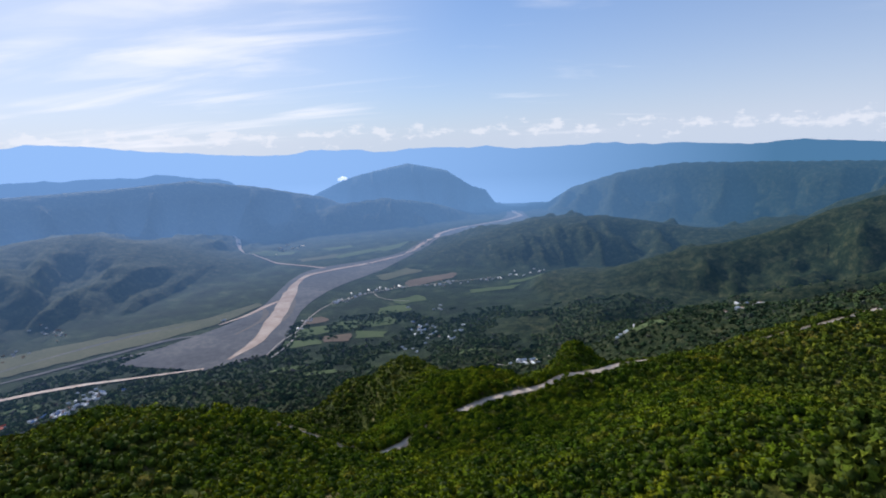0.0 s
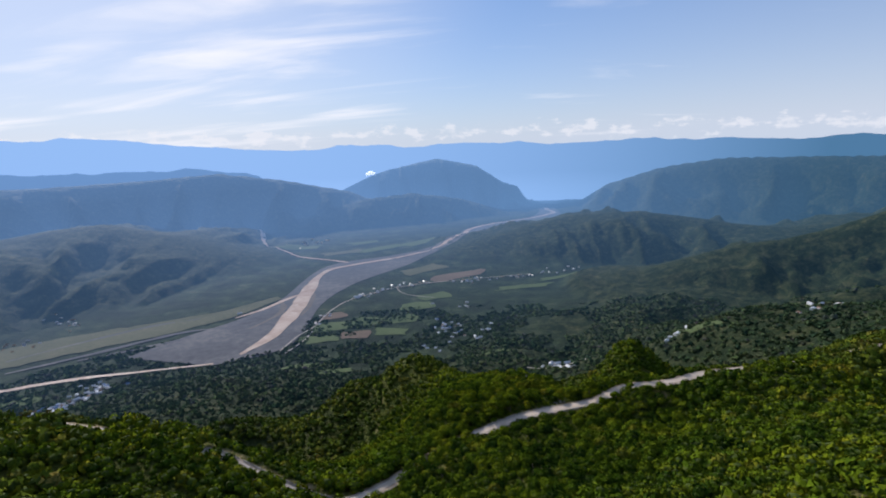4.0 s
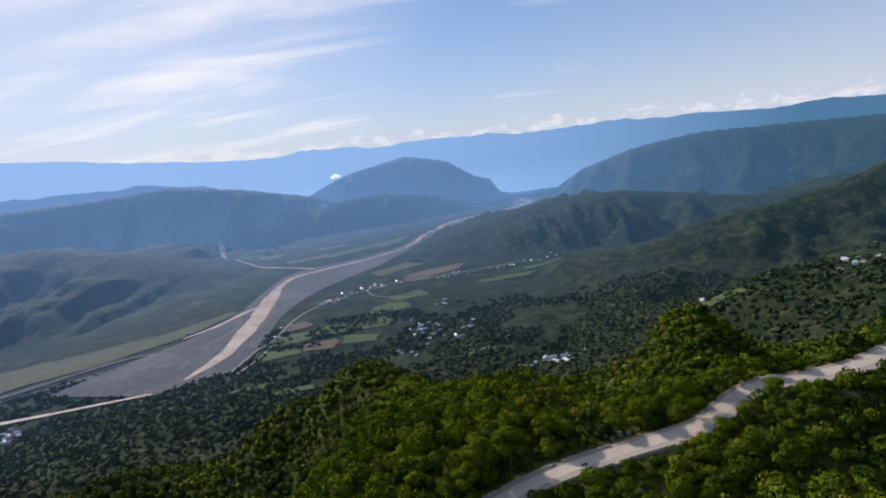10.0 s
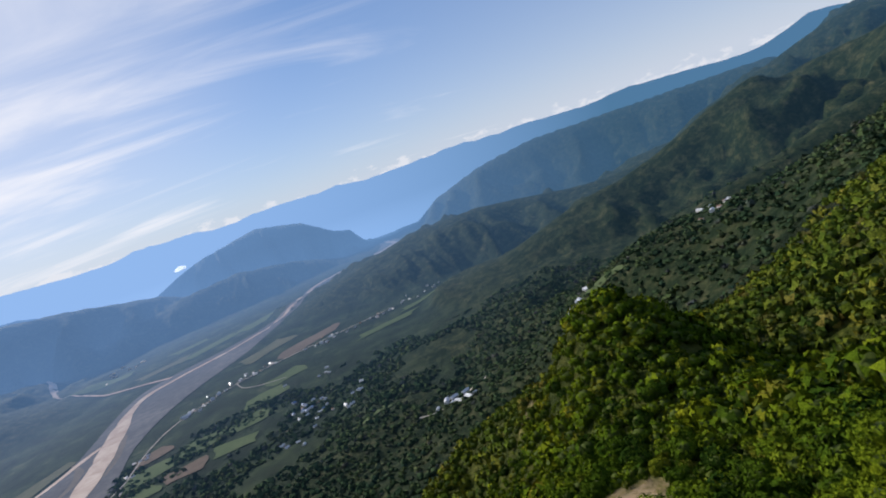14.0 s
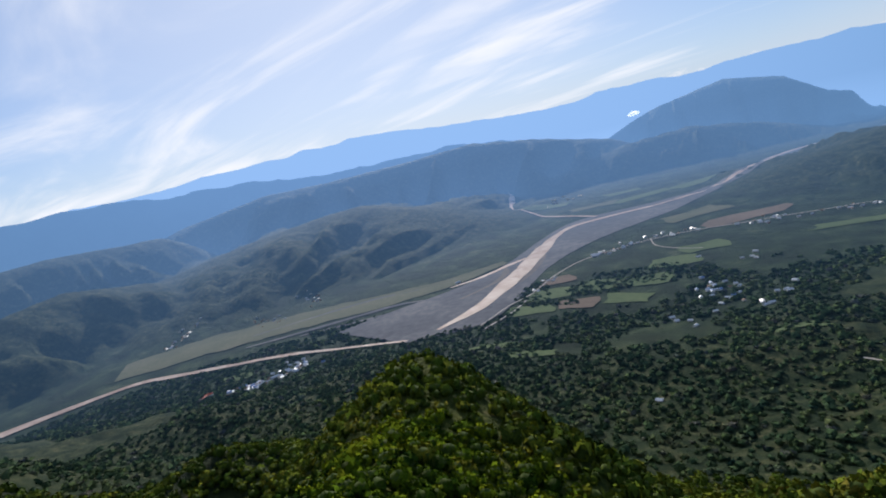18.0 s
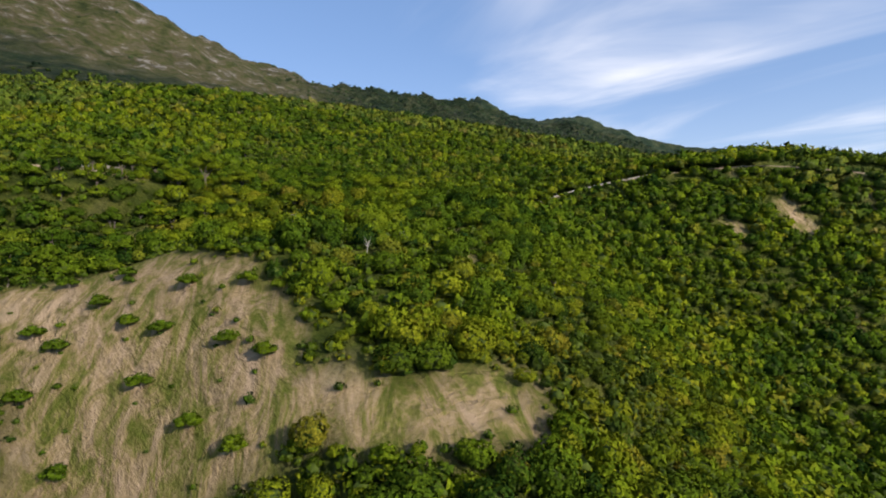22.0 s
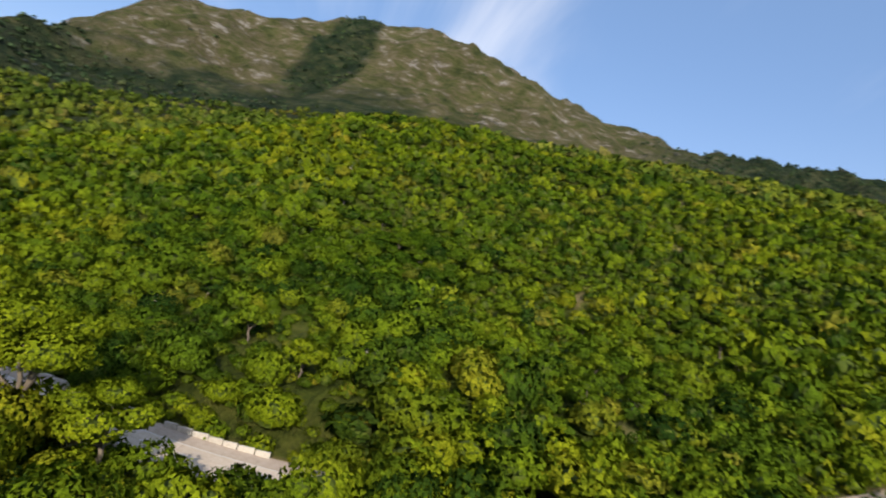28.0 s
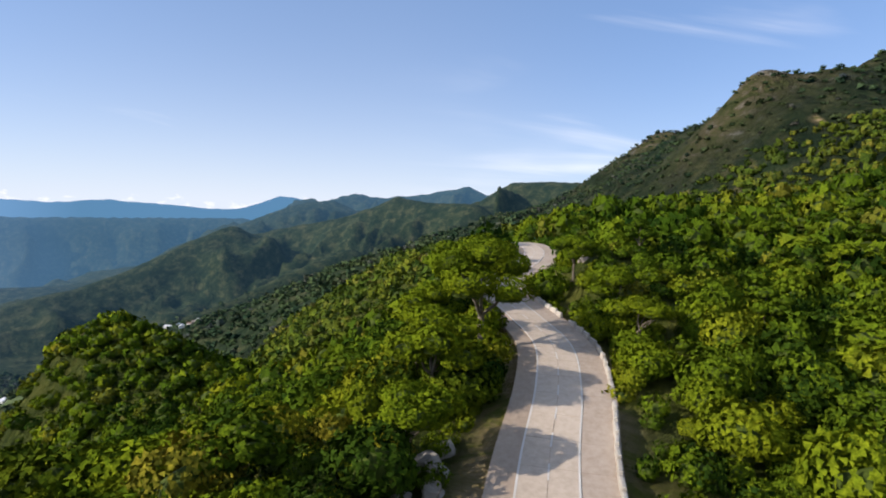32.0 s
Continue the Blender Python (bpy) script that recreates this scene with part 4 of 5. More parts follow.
def house(w, d, h, roof_mat, label):
    """Walls and a gabled sheet roof with eaves, a door and two windows."""
    base = new("house")
    part("wall", box_bm(w, d, h), WHITE, base)
    bm = bmesh.new()
    e, r, t = 0.5, d * 0.30, 0.12
    ring = []
    for x in (-w / 2 - e, w / 2 + e):
        ring.append([bm.verts.new((x, y, z)) for y, z in ((-d / 2 - e, h - 0.1), (0, h + r), (d / 2 + e, h - 0.1), (d / 2 + e, h - 0.1 - t), (0, h + r - t), (-d / 2 - e, h - 0.1 - t))])
    for k in range(6):
        bm.faces.new((ring[0][k], ring[0][(k + 1) % 6], ring[1][(k + 1) % 6], ring[1][k]))
    bm.faces.new(ring[0][::-1])
    bm.faces.new(ring[1])
    part("roof", bm, roof_mat, base)
    for x in (-w / 2 + 0.05, w / 2 - 0.05):
        gb = bmesh.new()
        gb.faces.new([gb.verts.new((x, y, z)) for y, z in ((-d / 2, h), (d / 2, h), (0, h + r - 0.15))])
        part("gable", gb, WHITE, base)
    part("door", box_bm(1.0, 0.12, 2.0, 0, 0.02, 0, -d / 2), RUST, base)
    for x in (-w * 0.3, w * 0.3):
        part("window", box_bm(1.1, 0.12, 1.0, 1.0, 0.02, x, -d / 2), TAR, base)
    return tagged(base, label, "house", "village houses")


KINDS = [house(7.5, 5.5, 2.8, TIN, "small house under a pale tin roof"), house(10, 6.5, 3.2, TIN, "long low house under a bright tin roof"),
         house(6, 5, 2.6, RUST, "small house under a rusty sheet roof"), house(8, 6, 3.4, BLUE, "house under a faded blue roof"),
         house(16, 8, 4.2, RED, "long hall under a red roof"), house(14, 8, 4.0, TIN, "large shed under a white sheet roof")]
rng = random.Random(7)
SPOTS = []


def hamlet(line, count, spread, kinds):
    c = curve([(*p, 0) for p in line], 4) if len(line) > 1 else np.array([[*line[0], 0]])
    for _ in range(count):
        p = c[rng.randrange(len(c))]
        SPOTS.append((p[0] + rng.gauss(0, spread), p[1] + rng.gauss(0, spread), rng.choice(kinds)))


hamlet([(-190, 960), (-150, 1000), (-110, 1040), (-30, 1062)], 34, 9, (0, 0, 1, 2, 5))
hamlet([(19, 1070), (90, 1085), (170, 1100)], 26, 10, (0, 0, 1, 2))
hamlet([(200, 1110), (297, 1160)], 10, 14, (0, 1))
hamlet([(-16, 811), (-7, 770), (0, 745)], 22, 14, (0, 0, 2, 3))
hamlet([(34, 715), (50, 780)], 8, 14, (0, 1))
hamlet([(-45, 690), (-10, 705)], 6, 8, (0, 1))
hamlet([(-60, 905), (40, 900)], 5, 16, (1, 0))
hamlet([(108, 575), (128, 556), (140, 570)], 7, 6, (1, 5, 0))
hamlet([(222, 478), (243, 505)], 8, 7, (0, 1, 0))
hamlet([(318, 440), (345, 455), (377, 478)], 12, 9, (1, 0, 2))
hamlet([(-478, 515), (-455, 535), (-452, 570), (-438, 615)], 62, 12, (0, 0, 2, 3, 1))
hamlet([(-690, 850), (-640, 828)], 14, 12, (0, 2))
hamlet([(-715, 755), (-640, 742)], 14, 10, (0, 2))
hamlet([(-800, 640), (-825, 715)], 18, 12, (0, 0, 2))
hamlet([(-440, 1500), (-360, 1600)], 10, 30, (1, 5))
hamlet([(-215, 870), (-225, 800)], 6, 5, (0, 1))
SPOTS += [(-508, 512, 4), (-452, 560, 5), (-377, 880, 5), (-25, 520, 0)]
_hz = land([p[0] for p in SPOTS], [p[1] for p in SPOTS])[0]
for (x, y, k), z in zip(SPOTS, _hz):
    s = rng.uniform(0.85, 1.2)
    copy_thing(KINDS[k], pose(x * S, y * S, (z + ZERO) * S - 0.2, 0, 0, rng.choice((20, 110, 35, -15, 60)) + rng.uniform(-12, 12)))
for k, ob in enumerate(KINDS):
    x, y = ((-468, 530), (-446, 590), (-150, 990), (-8, 790), (-500, 500), (125, 552))[k]
    ob.matrix_basis = pose(x * S, y * S, (land([x], [y])[0][0] + ZERO) * S - 0.2, 0, 0, 25 + 20 * k)

# ================= mountain road =================
ROADM = np.stack([ROADLINE[:, 0] * S, ROADLINE[:, 1] * S, (ROADLINE[:, 2] + ZERO) * S], 1)
_t = np.gradient(ROADM, axis=0)
_t /= np.linalg.norm(_t, axis=1)[:, None]
ROADSIDE = np.stack([-_t[:, 1], _t[:, 0], 0 * _t[:, 0]], 1)
ROADSIDE /= np.linalg.norm(ROADSIDE, axis=1)[:, None]
ARC = np.r_[0, np.cumsum(np.linalg.norm(np.diff(ROADM, axis=0), axis=1))]


def on_road(s, off, up=0.0):
    """A place on the road: metres along it, metres to the left of its middle, metres above it."""
    p = np.array([np.interp(s, ARC, ROADM[:, k]) for k in range(3)]).T
    n = np.array([np.interp(s, ARC, ROADSIDE[:, k]) for k in range(3)]).T
    return p + n * np.asarray(off)[..., None] + np.array([0, 0, 1]) * np.asarray(up)[..., None]


def arc_at(x):
    return float(np.interp(x, ROADLINE[:, 0], ARC))


def road_strip(name, s0, s1, a, b, up, mat, parent, step=2.0, thick=0.0):
    n = max(2, int((s1 - s0) / step) + 1)
    s = np.linspace(s0, s1, n)
    rows = [on_road(s, np.full(n, o), np.full(n, u)) for o, u in ((a, up), (b, up))]
    if thick:
        rows += [on_road(s, np.full(n, o), np.full(n, up - thick)) for o in (b, a)]
    co = np.concatenate(rows)
    k = len(rows)
    f = []
    for r in range(k if thick else 1):
        q = (r + 1) % k
        for i in range(n - 1):
            f.append((r * n + i, q * n + i, q * n + i + 1, r * n + i + 1))
    if thick:
        f.append((0, 3 * n, 2 * n, n))
        f.append((n - 1, 2 * n - 1, 3 * n - 1, 4 * n - 1))
    me = mesh_of(name, co, f)
    me.flip_normals()
    me.polygons.foreach_set("use_smooth", np.zeros(len(f), bool))
    me.materials.append(mat)
    ob = new(name, me)
    ob.parent = parent
    return ob


ROAD0, ROAD1 = arc_at(-10), arc_at(84)
road = road_strip("road", ARC[0], ARC[-1], 3.3, -4.1, 0.0, SHOULDER, None, 1.5, 0.4)
tagged(road, "pale concrete mountain road with worn shoulders", "road", kind="structure")
for a, b in ((1.74, 0.01), (-0.01, -1.74)):
    for s0, s1 in ((ARC[0], ROAD0), (ROAD1, ARC[-1])):
        road_strip("lane", s0 + 0.02, s1 - 0.02, a, b, 0.06, CONCRETE, road, 1.5, 0.12)
SLAB = 3.1
_n = int((ROAD1 - ROAD0) / SLAB)
for k in range(_n):
    s0, s1 = ROAD0 + k * SLAB, ROAD0 + (k + 1) * SLAB
    for a, b, up in ((1.735, 0.015, 0.06), (-0.015, -1.735, 0.06), (-1.765, -3.75, 0.045)):
        j = 0.006 * math.sin(k * 2.4 + a * 5)
        road_strip("slab", s0 + 0.012, s1 - 0.012, a, b, up + j, CONCRETE if b > -2 else EDGE_SLAB, road, 1.3, 0.12)
for s0, s1, off in ((ARC[0], ARC[-1], 1.66), (ARC[0], ARC[-1], -1.68)):
    road_strip("edge_line", s0, s1, off + 0.06, off - 0.06, 0.078, LINE, road, 1.3)
_s = ROAD0
while _s < ROAD1:
    road_strip("centre_dash", _s, _s + 1.6, 0.05, -0.05, 0.08, LINE, road, 0.8)
    _s += 3.4
_p = arc_at(26.3)
road_strip("tar_patch", _p, _p + 1.7, -0.25, -1.45, 0.082, TAR, road, 0.8)


def barrier(label, x0, x1, off, group):
    """A row of cast concrete blocks along the edge of the road."""
    base = new("roadside_barrier")
    s, n = arc_at(x0), 0
    while s < arc_at(x1):
        long = 1.35 + 0.15 * math.sin(n * 1.9)
        if (n * 7) % 11 != 5:
            bm = bmesh.new()
            a, b = on_road(np.array([s]), np.array([off]))[0], on_road(np.array([s + long]), np.array([off]))[0]
            mid, way = (a + b) / 2, b - a
            bmesh.ops.create_cube(bm, size=1)
            bmesh.ops.scale(bm, vec=(long, 0.34, 0.55), verts=bm.verts)
            for v in bm.verts:
                if v.co.z > 0:
                    v.co.y *= 0.7
            bmesh.ops.bevel(bm, geom=bm.edges[:], offset=0.04, segments=1, affect="EDGES")
            bmesh.ops.transform(bm, matrix=pose(mid[0], mid[1], mid[2] + 0.24, 0, 0, math.degrees(math.atan2(way[1], way[0])) + 2 * math.sin(n * 3.1)), verts=bm.verts)
            part("block", bm, BLOCK, base)
        s += long + 0.12
        n += 1
    return tagged(base, label, "barrier", group)


barrier("row of weathered concrete blocks along the uphill shoulder", 8, 51, -3.85, "road barriers")
barrier("low mossy concrete wall blocks on the valley edge", 10, 31, 3.0, "road barriers")
barrier("row of concrete blocks above the gully", -60, -30, 3.0, "road barriers")


def rock(x, y, r, seed, label):
    bm = bmesh.new()
    bmesh.ops.create_icosphere(bm, subdivisions=2, radius=1)
    for v in bm.verts:
        n = noise.noise(v.co * 1.4 + Vector((seed, 0, 0))) * 0.55 + noise.noise(v.co * 3.1 + Vector((0, seed, 0))) * 0.2
        v.co *= 1 + n
        v.co.z *= 0.8
    bmesh.ops.scale(bm, vec=(r, r * 0.8, r), verts=bm.verts)
    z = (land([x], [y])[0][0] + ZERO) * S
    ob = part("boulder", bm, ROCK, None)
    ob.matrix_basis = pose(x * S, y * S, z + r * 0.05, 8, 5, seed * 40)
    return tagged(ob, label, "boulder", "roadside rocks")


for k, (x, y, r) in enumerate(((32.5, 132.6, 0.9), (33.6, 133.2, 1.3), (31.8, 133.4, 0.7), (34.8, 133.0, 0.8), (59, 130.2, 1.1), (61, 129.9, 1.6), (63, 130.0, 1.3), (65, 130.8, 1.0), (57.5, 130.0, 0.7),
                               (-27, 98.6, 1.2), (-31, 96.4, 1.0), (-24, 100.6, 0.9))):
    rock(x, y, r, k + 1.0, "pale broken boulder beside the road" if k < 4 else "tan rock in the road cutting")


def road_sign(x, y):
    """A green sign board on two posts."""
    base = new("road_sign")
    board = part("board", box_bm(2.2, 0.08, 0.9, 1.5, 0.03), SIGN, base, "green sign sheet with pale bars")
    for dx in (-0.75, 0.75):
        part("post", box_bm(0.09, 0.09, 2.4, 0, 0.01, dx, 0.09), STEEL, base)
    for dz, w in ((1.75, 1.5), (2.05, 1.2)):
        part("bar", box_bm(w, 0.012, 0.1, dz, 0, 0, -0.047), LINE, board)
    z = (land([x], [y])[0][0] + ZERO) * S
    base.matrix_basis = pose(x * S, y * S, z, 0, 0, -78)
    return tagged(base, "green road sign board on two steel posts", "road sign")


road_sign(84, 137.2)

# ================= woods =================
def crown_template(clumps, size, seed, flat=0.8, ball=6):
    """Clumps of leaves over a lumpy crown of radius 1: triangles, a solid middle coloured as inner shade, and the way
    each corner faces.
    """
    r = np.random.RandomState(seed)
    lobes = r.normal(0, 1, (13, 3))
    lobes[:, 2] = np.abs(lobes[:, 2])
    lobes /= np.linalg.norm(lobes, axis=1)[:, None]
    co, nr, f = [], [], []
    for k in range(clumps):
        d = r.normal(0, 1, 3)
        d[2] = abs(d[2]) - 0.35
        d /= np.linalg.norm(d)
        j = (lobes @ d).argmax()
        near = max(0.0, lobes[j] @ d)
        rad = 0.62 + 0.44 * near**6 + r.uniform(-0.12, 0.10)
        c = d * rad * (1, 1, flat)
        out = d * 0.75 + (d - lobes[j] * 0.72) * 0.6 + r.normal(0, 0.30, 3)
        out /= np.linalg.norm(out)
        nrm = d + r.normal(0, 0.45, 3)
        nrm /= np.linalg.norm(nrm)
        a = np.cross(nrm, r.normal(0, 1, 3))
        a /= np.linalg.norm(a)
        b = np.cross(nrm, a)
        s = size * r.uniform(0.65, 1.35)
        base = len(co)
        co += [c + s * (a * math.cos(q) + b * math.sin(q)) * r.uniform(0.8, 1.2) for q in (0.0, 2.1, 4.2)]
        nr += [out] * 3
        f.append((base, base + 1, base + 2))
    leaves = len(f)
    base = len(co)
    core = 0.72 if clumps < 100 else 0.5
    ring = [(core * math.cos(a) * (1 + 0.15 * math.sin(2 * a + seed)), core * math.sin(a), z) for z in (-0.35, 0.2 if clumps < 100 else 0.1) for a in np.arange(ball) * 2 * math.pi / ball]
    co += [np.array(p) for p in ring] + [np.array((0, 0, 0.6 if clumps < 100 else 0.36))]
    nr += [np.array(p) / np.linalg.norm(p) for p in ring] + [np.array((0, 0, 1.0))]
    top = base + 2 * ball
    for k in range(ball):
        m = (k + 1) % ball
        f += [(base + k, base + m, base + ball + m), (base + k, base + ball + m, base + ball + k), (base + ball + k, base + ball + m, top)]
    return np.array(co), np.array(f), leaves, np.array(nr)


def turned(v, c, s):
    return np.stack([v[None, :, 0] * c[:, None] - v[None, :, 1] * s[:, None], v[None, :, 0] * s[:, None] + v[None, :, 1] * c[:, None],
                     np.broadcast_to(v[None, :, 2], (len(c), len(v)))], -1)


def scatter(name, label, templates, places, mats):
    """Joins many crowns into one mesh: x, y, z, radius, height factor, turn, template."""
    cos, fs, ms, ns, tones, n0 = [], [], [], [], [], 0
    rt = np.random.RandomState(len(places))
    for k, (tc, tf, leaves, tn) in enumerate(templates):
        p = places[places[:, 6] == k]
        if not len(p):
            continue
        c, s = np.cos(p[:, 5]), np.sin(p[:, 5])
        q = turned(tc, c, s) * p[:, 3][:, None, None]
        q[..., 2] *= p[:, 4][:, None]
        cos.append((q + p[:, None, :3]).reshape(-1, 3))
        ns.append(turned(tn, c, s).reshape(-1, 3))
        fs.append((tf[None] + (np.arange(len(p)) * len(tc))[:, None, None] + n0).reshape(-1, 3))
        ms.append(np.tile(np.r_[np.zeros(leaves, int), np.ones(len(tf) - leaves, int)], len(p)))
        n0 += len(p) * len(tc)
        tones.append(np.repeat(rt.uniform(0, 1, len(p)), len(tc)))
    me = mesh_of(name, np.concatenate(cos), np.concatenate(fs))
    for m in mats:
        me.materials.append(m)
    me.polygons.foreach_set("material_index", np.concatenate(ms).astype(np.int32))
    me.normals_split_custom_set_from_vertices(np.concatenate(ns).astype(np.float32))
    a = me.attributes.new("tone", "FLOAT", "POINT")
    a.data.foreach_set("value", np.concatenate(tones).astype(np.float32))
    return tagged(new(name, me), label, "woods", kind="stuff")


def spread(x0, x1, y0, y1, gap, seed):
    """A jittered grid over part of the plan."""
    r = np.random.RandomState(seed)
    gx, gy = np.meshgrid(np.arange(x0, x1, gap), np.arange(y0, y1, gap))
    gx, gy = gx.ravel() + r.uniform(-0.75, 0.75, gx.size) * gap, gy.ravel() + r.uniform(-0.75, 0.75, gx.size) * gap
    return gx, gy, r


def crowns(x, y, r, lo, hi, kinds, sink):
    """Crowns of mixed size on the land; higher where the wood is tall."""
    z, dist, rz = land(x, y)
    tall = np.clip((fbm(x / 14, y / 14, 3, 201) - 0.3) * 2.2, 0, 1)
    rad = lo + (hi - lo) * np.clip(0.5 * tall**1.5 + 0.85 * r.uniform(0, 1, len(x)) ** 1.8 - 0.08, 0, 1)
    fac = r.uniform(0.72, 1.4, len(x))
    p = np.stack([x * S, y * S, (z + ZERO) * S + rad * sink * fac, rad, fac, r.uniform(0, 6.28, len(x)), r.randint(0, kinds, len(x))], 1)
    return p, z, dist


def bareness(x, y, z):
    """How bare of trees the mountain is: its domes are rock and grass."""
    return np.interp(z - 60 * smooth(-80, 20, y), [-8, 24], [0.0, 0.996]) * smooth(-20, 110, x)


def inside(x, y, cx, cy, rx, ry):
    return np.hypot((x - cx) / rx, (y - cy) / ry) < 1


HALF_T = [crown_template(520, 0.100, 370 + k) for k in range(8)]
NEAR_T = [crown_template(340, 0.122, 300 + k) for k in range(9)]
FINE_T = [crown_template(950, 0.078, 310 + k) for k in range(8)]
MID_T = [crown_template(74, 0.26, 320 + k, ball=5) for k in range(8)]
FAR_T = [crown_template(22, 0.43, 340 + k, ball=4) for k in range(6)]
LOW_T = [crown_template(32, 0.30, 350 + k, ball=3) for k in range(6)]
SHRUB_T = [crown_template(200, 0.125, 380 + k, ball=5) for k in range(6)]
VERY_T = [crown_template(9, 0.68, 360 + k, ball=3) for k in range(5)]


def in_bed(x, y):
    """Whether places lie in the gravel of the river."""
    ring = LEFT_BANK + RIGHT_BANK[::-1]
    hit = np.zeros(len(x), bool)
    for (ax, ay), (bx, by) in zip(ring, ring[1:] + ring[:1]):
        cross = ((ay > y) != (by > y)) & (x < (bx - ax) * (y - ay) / (by - ay + 1e-9) + ax)
        hit ^= cross
    return hit


def near_water(x, y, gap):
    """Whether places lie close to a river channel."""
    hit = np.zeros(len(x), bool)
    for _, line in RIVERS:
        c = curve(line, 12)
        for q in c:
            hit |= np.hypot(x - q[0], y - q[1]) < q[2] + gap
    return hit


def open_to_houses(x, y):
    """Whether places are clear of the village houses."""
    ok = np.ones(len(x), bool)
    for hx, hy, _ in SPOTS:
        ok &= np.hypot(x - hx, y - hy) > 5.5
    return ok


# the slopes round the road
x, y, r = spread(-115, 150, -60, 300, 1.85, 5)
ok = inside(x, y, 18, 125, 110, 135)
x, y = x[ok], y[ok]
p, z, dist = crowns(x, y, r, 0.95, 3.6, len(NEAR_T), 0.5)
bare, open_ = soil_of(x, y), fbm(x / 9, y / 9, 3, 401)
n = len(x)
north = y > np.interp(x, ROADLINE[:, 0], ROADLINE[:, 1])
keep = (dist > np.where(north, np.where(x < -62, 1.2, np.where(x < -27, 4.2, np.where((x > 12) & (x < 37), 3.7, 2.15))), np.where(x < -62, 0.8, np.where(x < -28, 1.3, np.where((x > -27) & (x < -15), 3.6, 2.75))))) & (r.uniform(0, 1, n) > bare * 0.97) & (r.uniform(0, 1, n) < np.clip(1.6 - 4.0 * np.clip(open_ - 0.52, 0, 1), 0.62, 1))
p[:, 3] = np.where(dist < 4.6, np.minimum(p[:, 3], 1.1 + 1.3 * np.maximum(dist - 2.1, 0)), p[:, 3])
p[dist < 4.6, 2] = (z[dist < 4.6] + ZERO) * S + p[dist < 4.6, 3] * 0.5
arch = (x > -15) & (x < 3) & (dist > 0.9) & (dist < 4.6)
p[arch, 3] = np.maximum(p[arch, 3], 2.9)
p[arch, 2] = (z[arch] + ZERO) * S + 3.9
keep |= arch
hedge = north & (x > -31) & (x <= -15) & (dist > 2.2) & (dist < 5)
p[hedge, 3] = np.maximum(p[hedge, 3], 2.6)
p[hedge, 2] = (z[hedge] + ZERO) * S + 2.6
west = (x < -27) & (dist < 5) & (~north | (x < -62))
p[west, 3] = np.maximum(p[west, 3], 3.0)
p[west, 2] = (z[west] + ZERO) * S + np.where(x[west] < -62, 4.4, 3.7)
p[bare > 0.15, 3] *= 0.5
inner = inside(x, y, 16, 140, 52, 72)
p[~inner, 6] = p[~inner, 6] % len(MID_T)
close = inside(x, y, 21, 129, 29, 15)
p[close, 6] = p[close, 6] % len(FINE_T)
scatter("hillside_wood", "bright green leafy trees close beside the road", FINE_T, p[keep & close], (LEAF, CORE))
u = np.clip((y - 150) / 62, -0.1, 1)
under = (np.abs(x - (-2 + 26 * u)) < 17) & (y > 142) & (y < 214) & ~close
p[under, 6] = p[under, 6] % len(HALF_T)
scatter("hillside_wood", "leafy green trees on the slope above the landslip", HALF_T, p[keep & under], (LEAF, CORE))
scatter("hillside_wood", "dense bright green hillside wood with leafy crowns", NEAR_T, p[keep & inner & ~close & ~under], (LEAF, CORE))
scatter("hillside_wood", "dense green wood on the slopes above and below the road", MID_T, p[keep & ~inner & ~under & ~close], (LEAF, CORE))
# the steep spur west of the road
x, y, r = spread(-150, -20, 70, 215, 2.7, 12)
p, z, dist = crowns(x, y, r, 2.2, 4.2, len(MID_T), 0.35)
keep = (dist > 5.5) & (y > 85) & (r.uniform(0, 1, len(x)) > soil_of(x, y))
scatter("hillside_wood", "dark green wood on the steep western spur", MID_T, p[keep], (LEAF, CORE))
# low scrub fills the gaps between the crowns
x, y, r = spread(-60, 110, 20, 230, 1.35, 8)
ok = inside(x, y, 18, 125, 75, 95)
x, y = x[ok], y[ok]
p, z, dist = crowns(x, y, r, 0.9, 2.0, len(LOW_T), 0.35)
bare = soil_of(x, y)
p[bare > 0.15, 3] *= 0.5
keep = (dist > 2.45) & (r.uniform(0, 1, len(x)) > bare * 0.86)
near = inside(x, y, 24, 127, 42, 24)
scatter("scrub", "low yellow-green scrub between the trees", LOW_T, p[keep & ~near], (LEAF, CORE))
p[:, 6] = r.randint(0, len(SHRUB_T), len(x))
p[:, 3] *= 0.8
scatter("scrub", "leafy low shrubs close beside the road", SHRUB_T, p[keep & near], (LEAF, CORE))
# the spurs and gullies round about
x, y, r = spread(-330, 330, -300, 420, 3.2, 6)
ok = ~inside(x, y, 18, 125, 109, 134) & inside(x, y, 0, 130, 310, 290)
x, y = x[ok], y[ok]
p, z, dist = crowns(x, y, r, 2.2, 4.8, len(FAR_T), 0.40)
strip = (in_strip(x, y) < 1)
away = ~inside(x, y, 18, 125, 200, 200)
p[away, 3] *= 1.15
keep = (dist > 3.4) & ~(away & (r.uniform(0, 1, len(x)) < 0.4)) & ((r.uniform(0, 1, len(x)) > bareness(x, y, z)) | strip)
p[z > -10, 3] *= 0.62
scatter("wooded_slope", "dark green forest over spurs and gullies", FAR_T, p[keep], (LEAF_FAR, CORE))
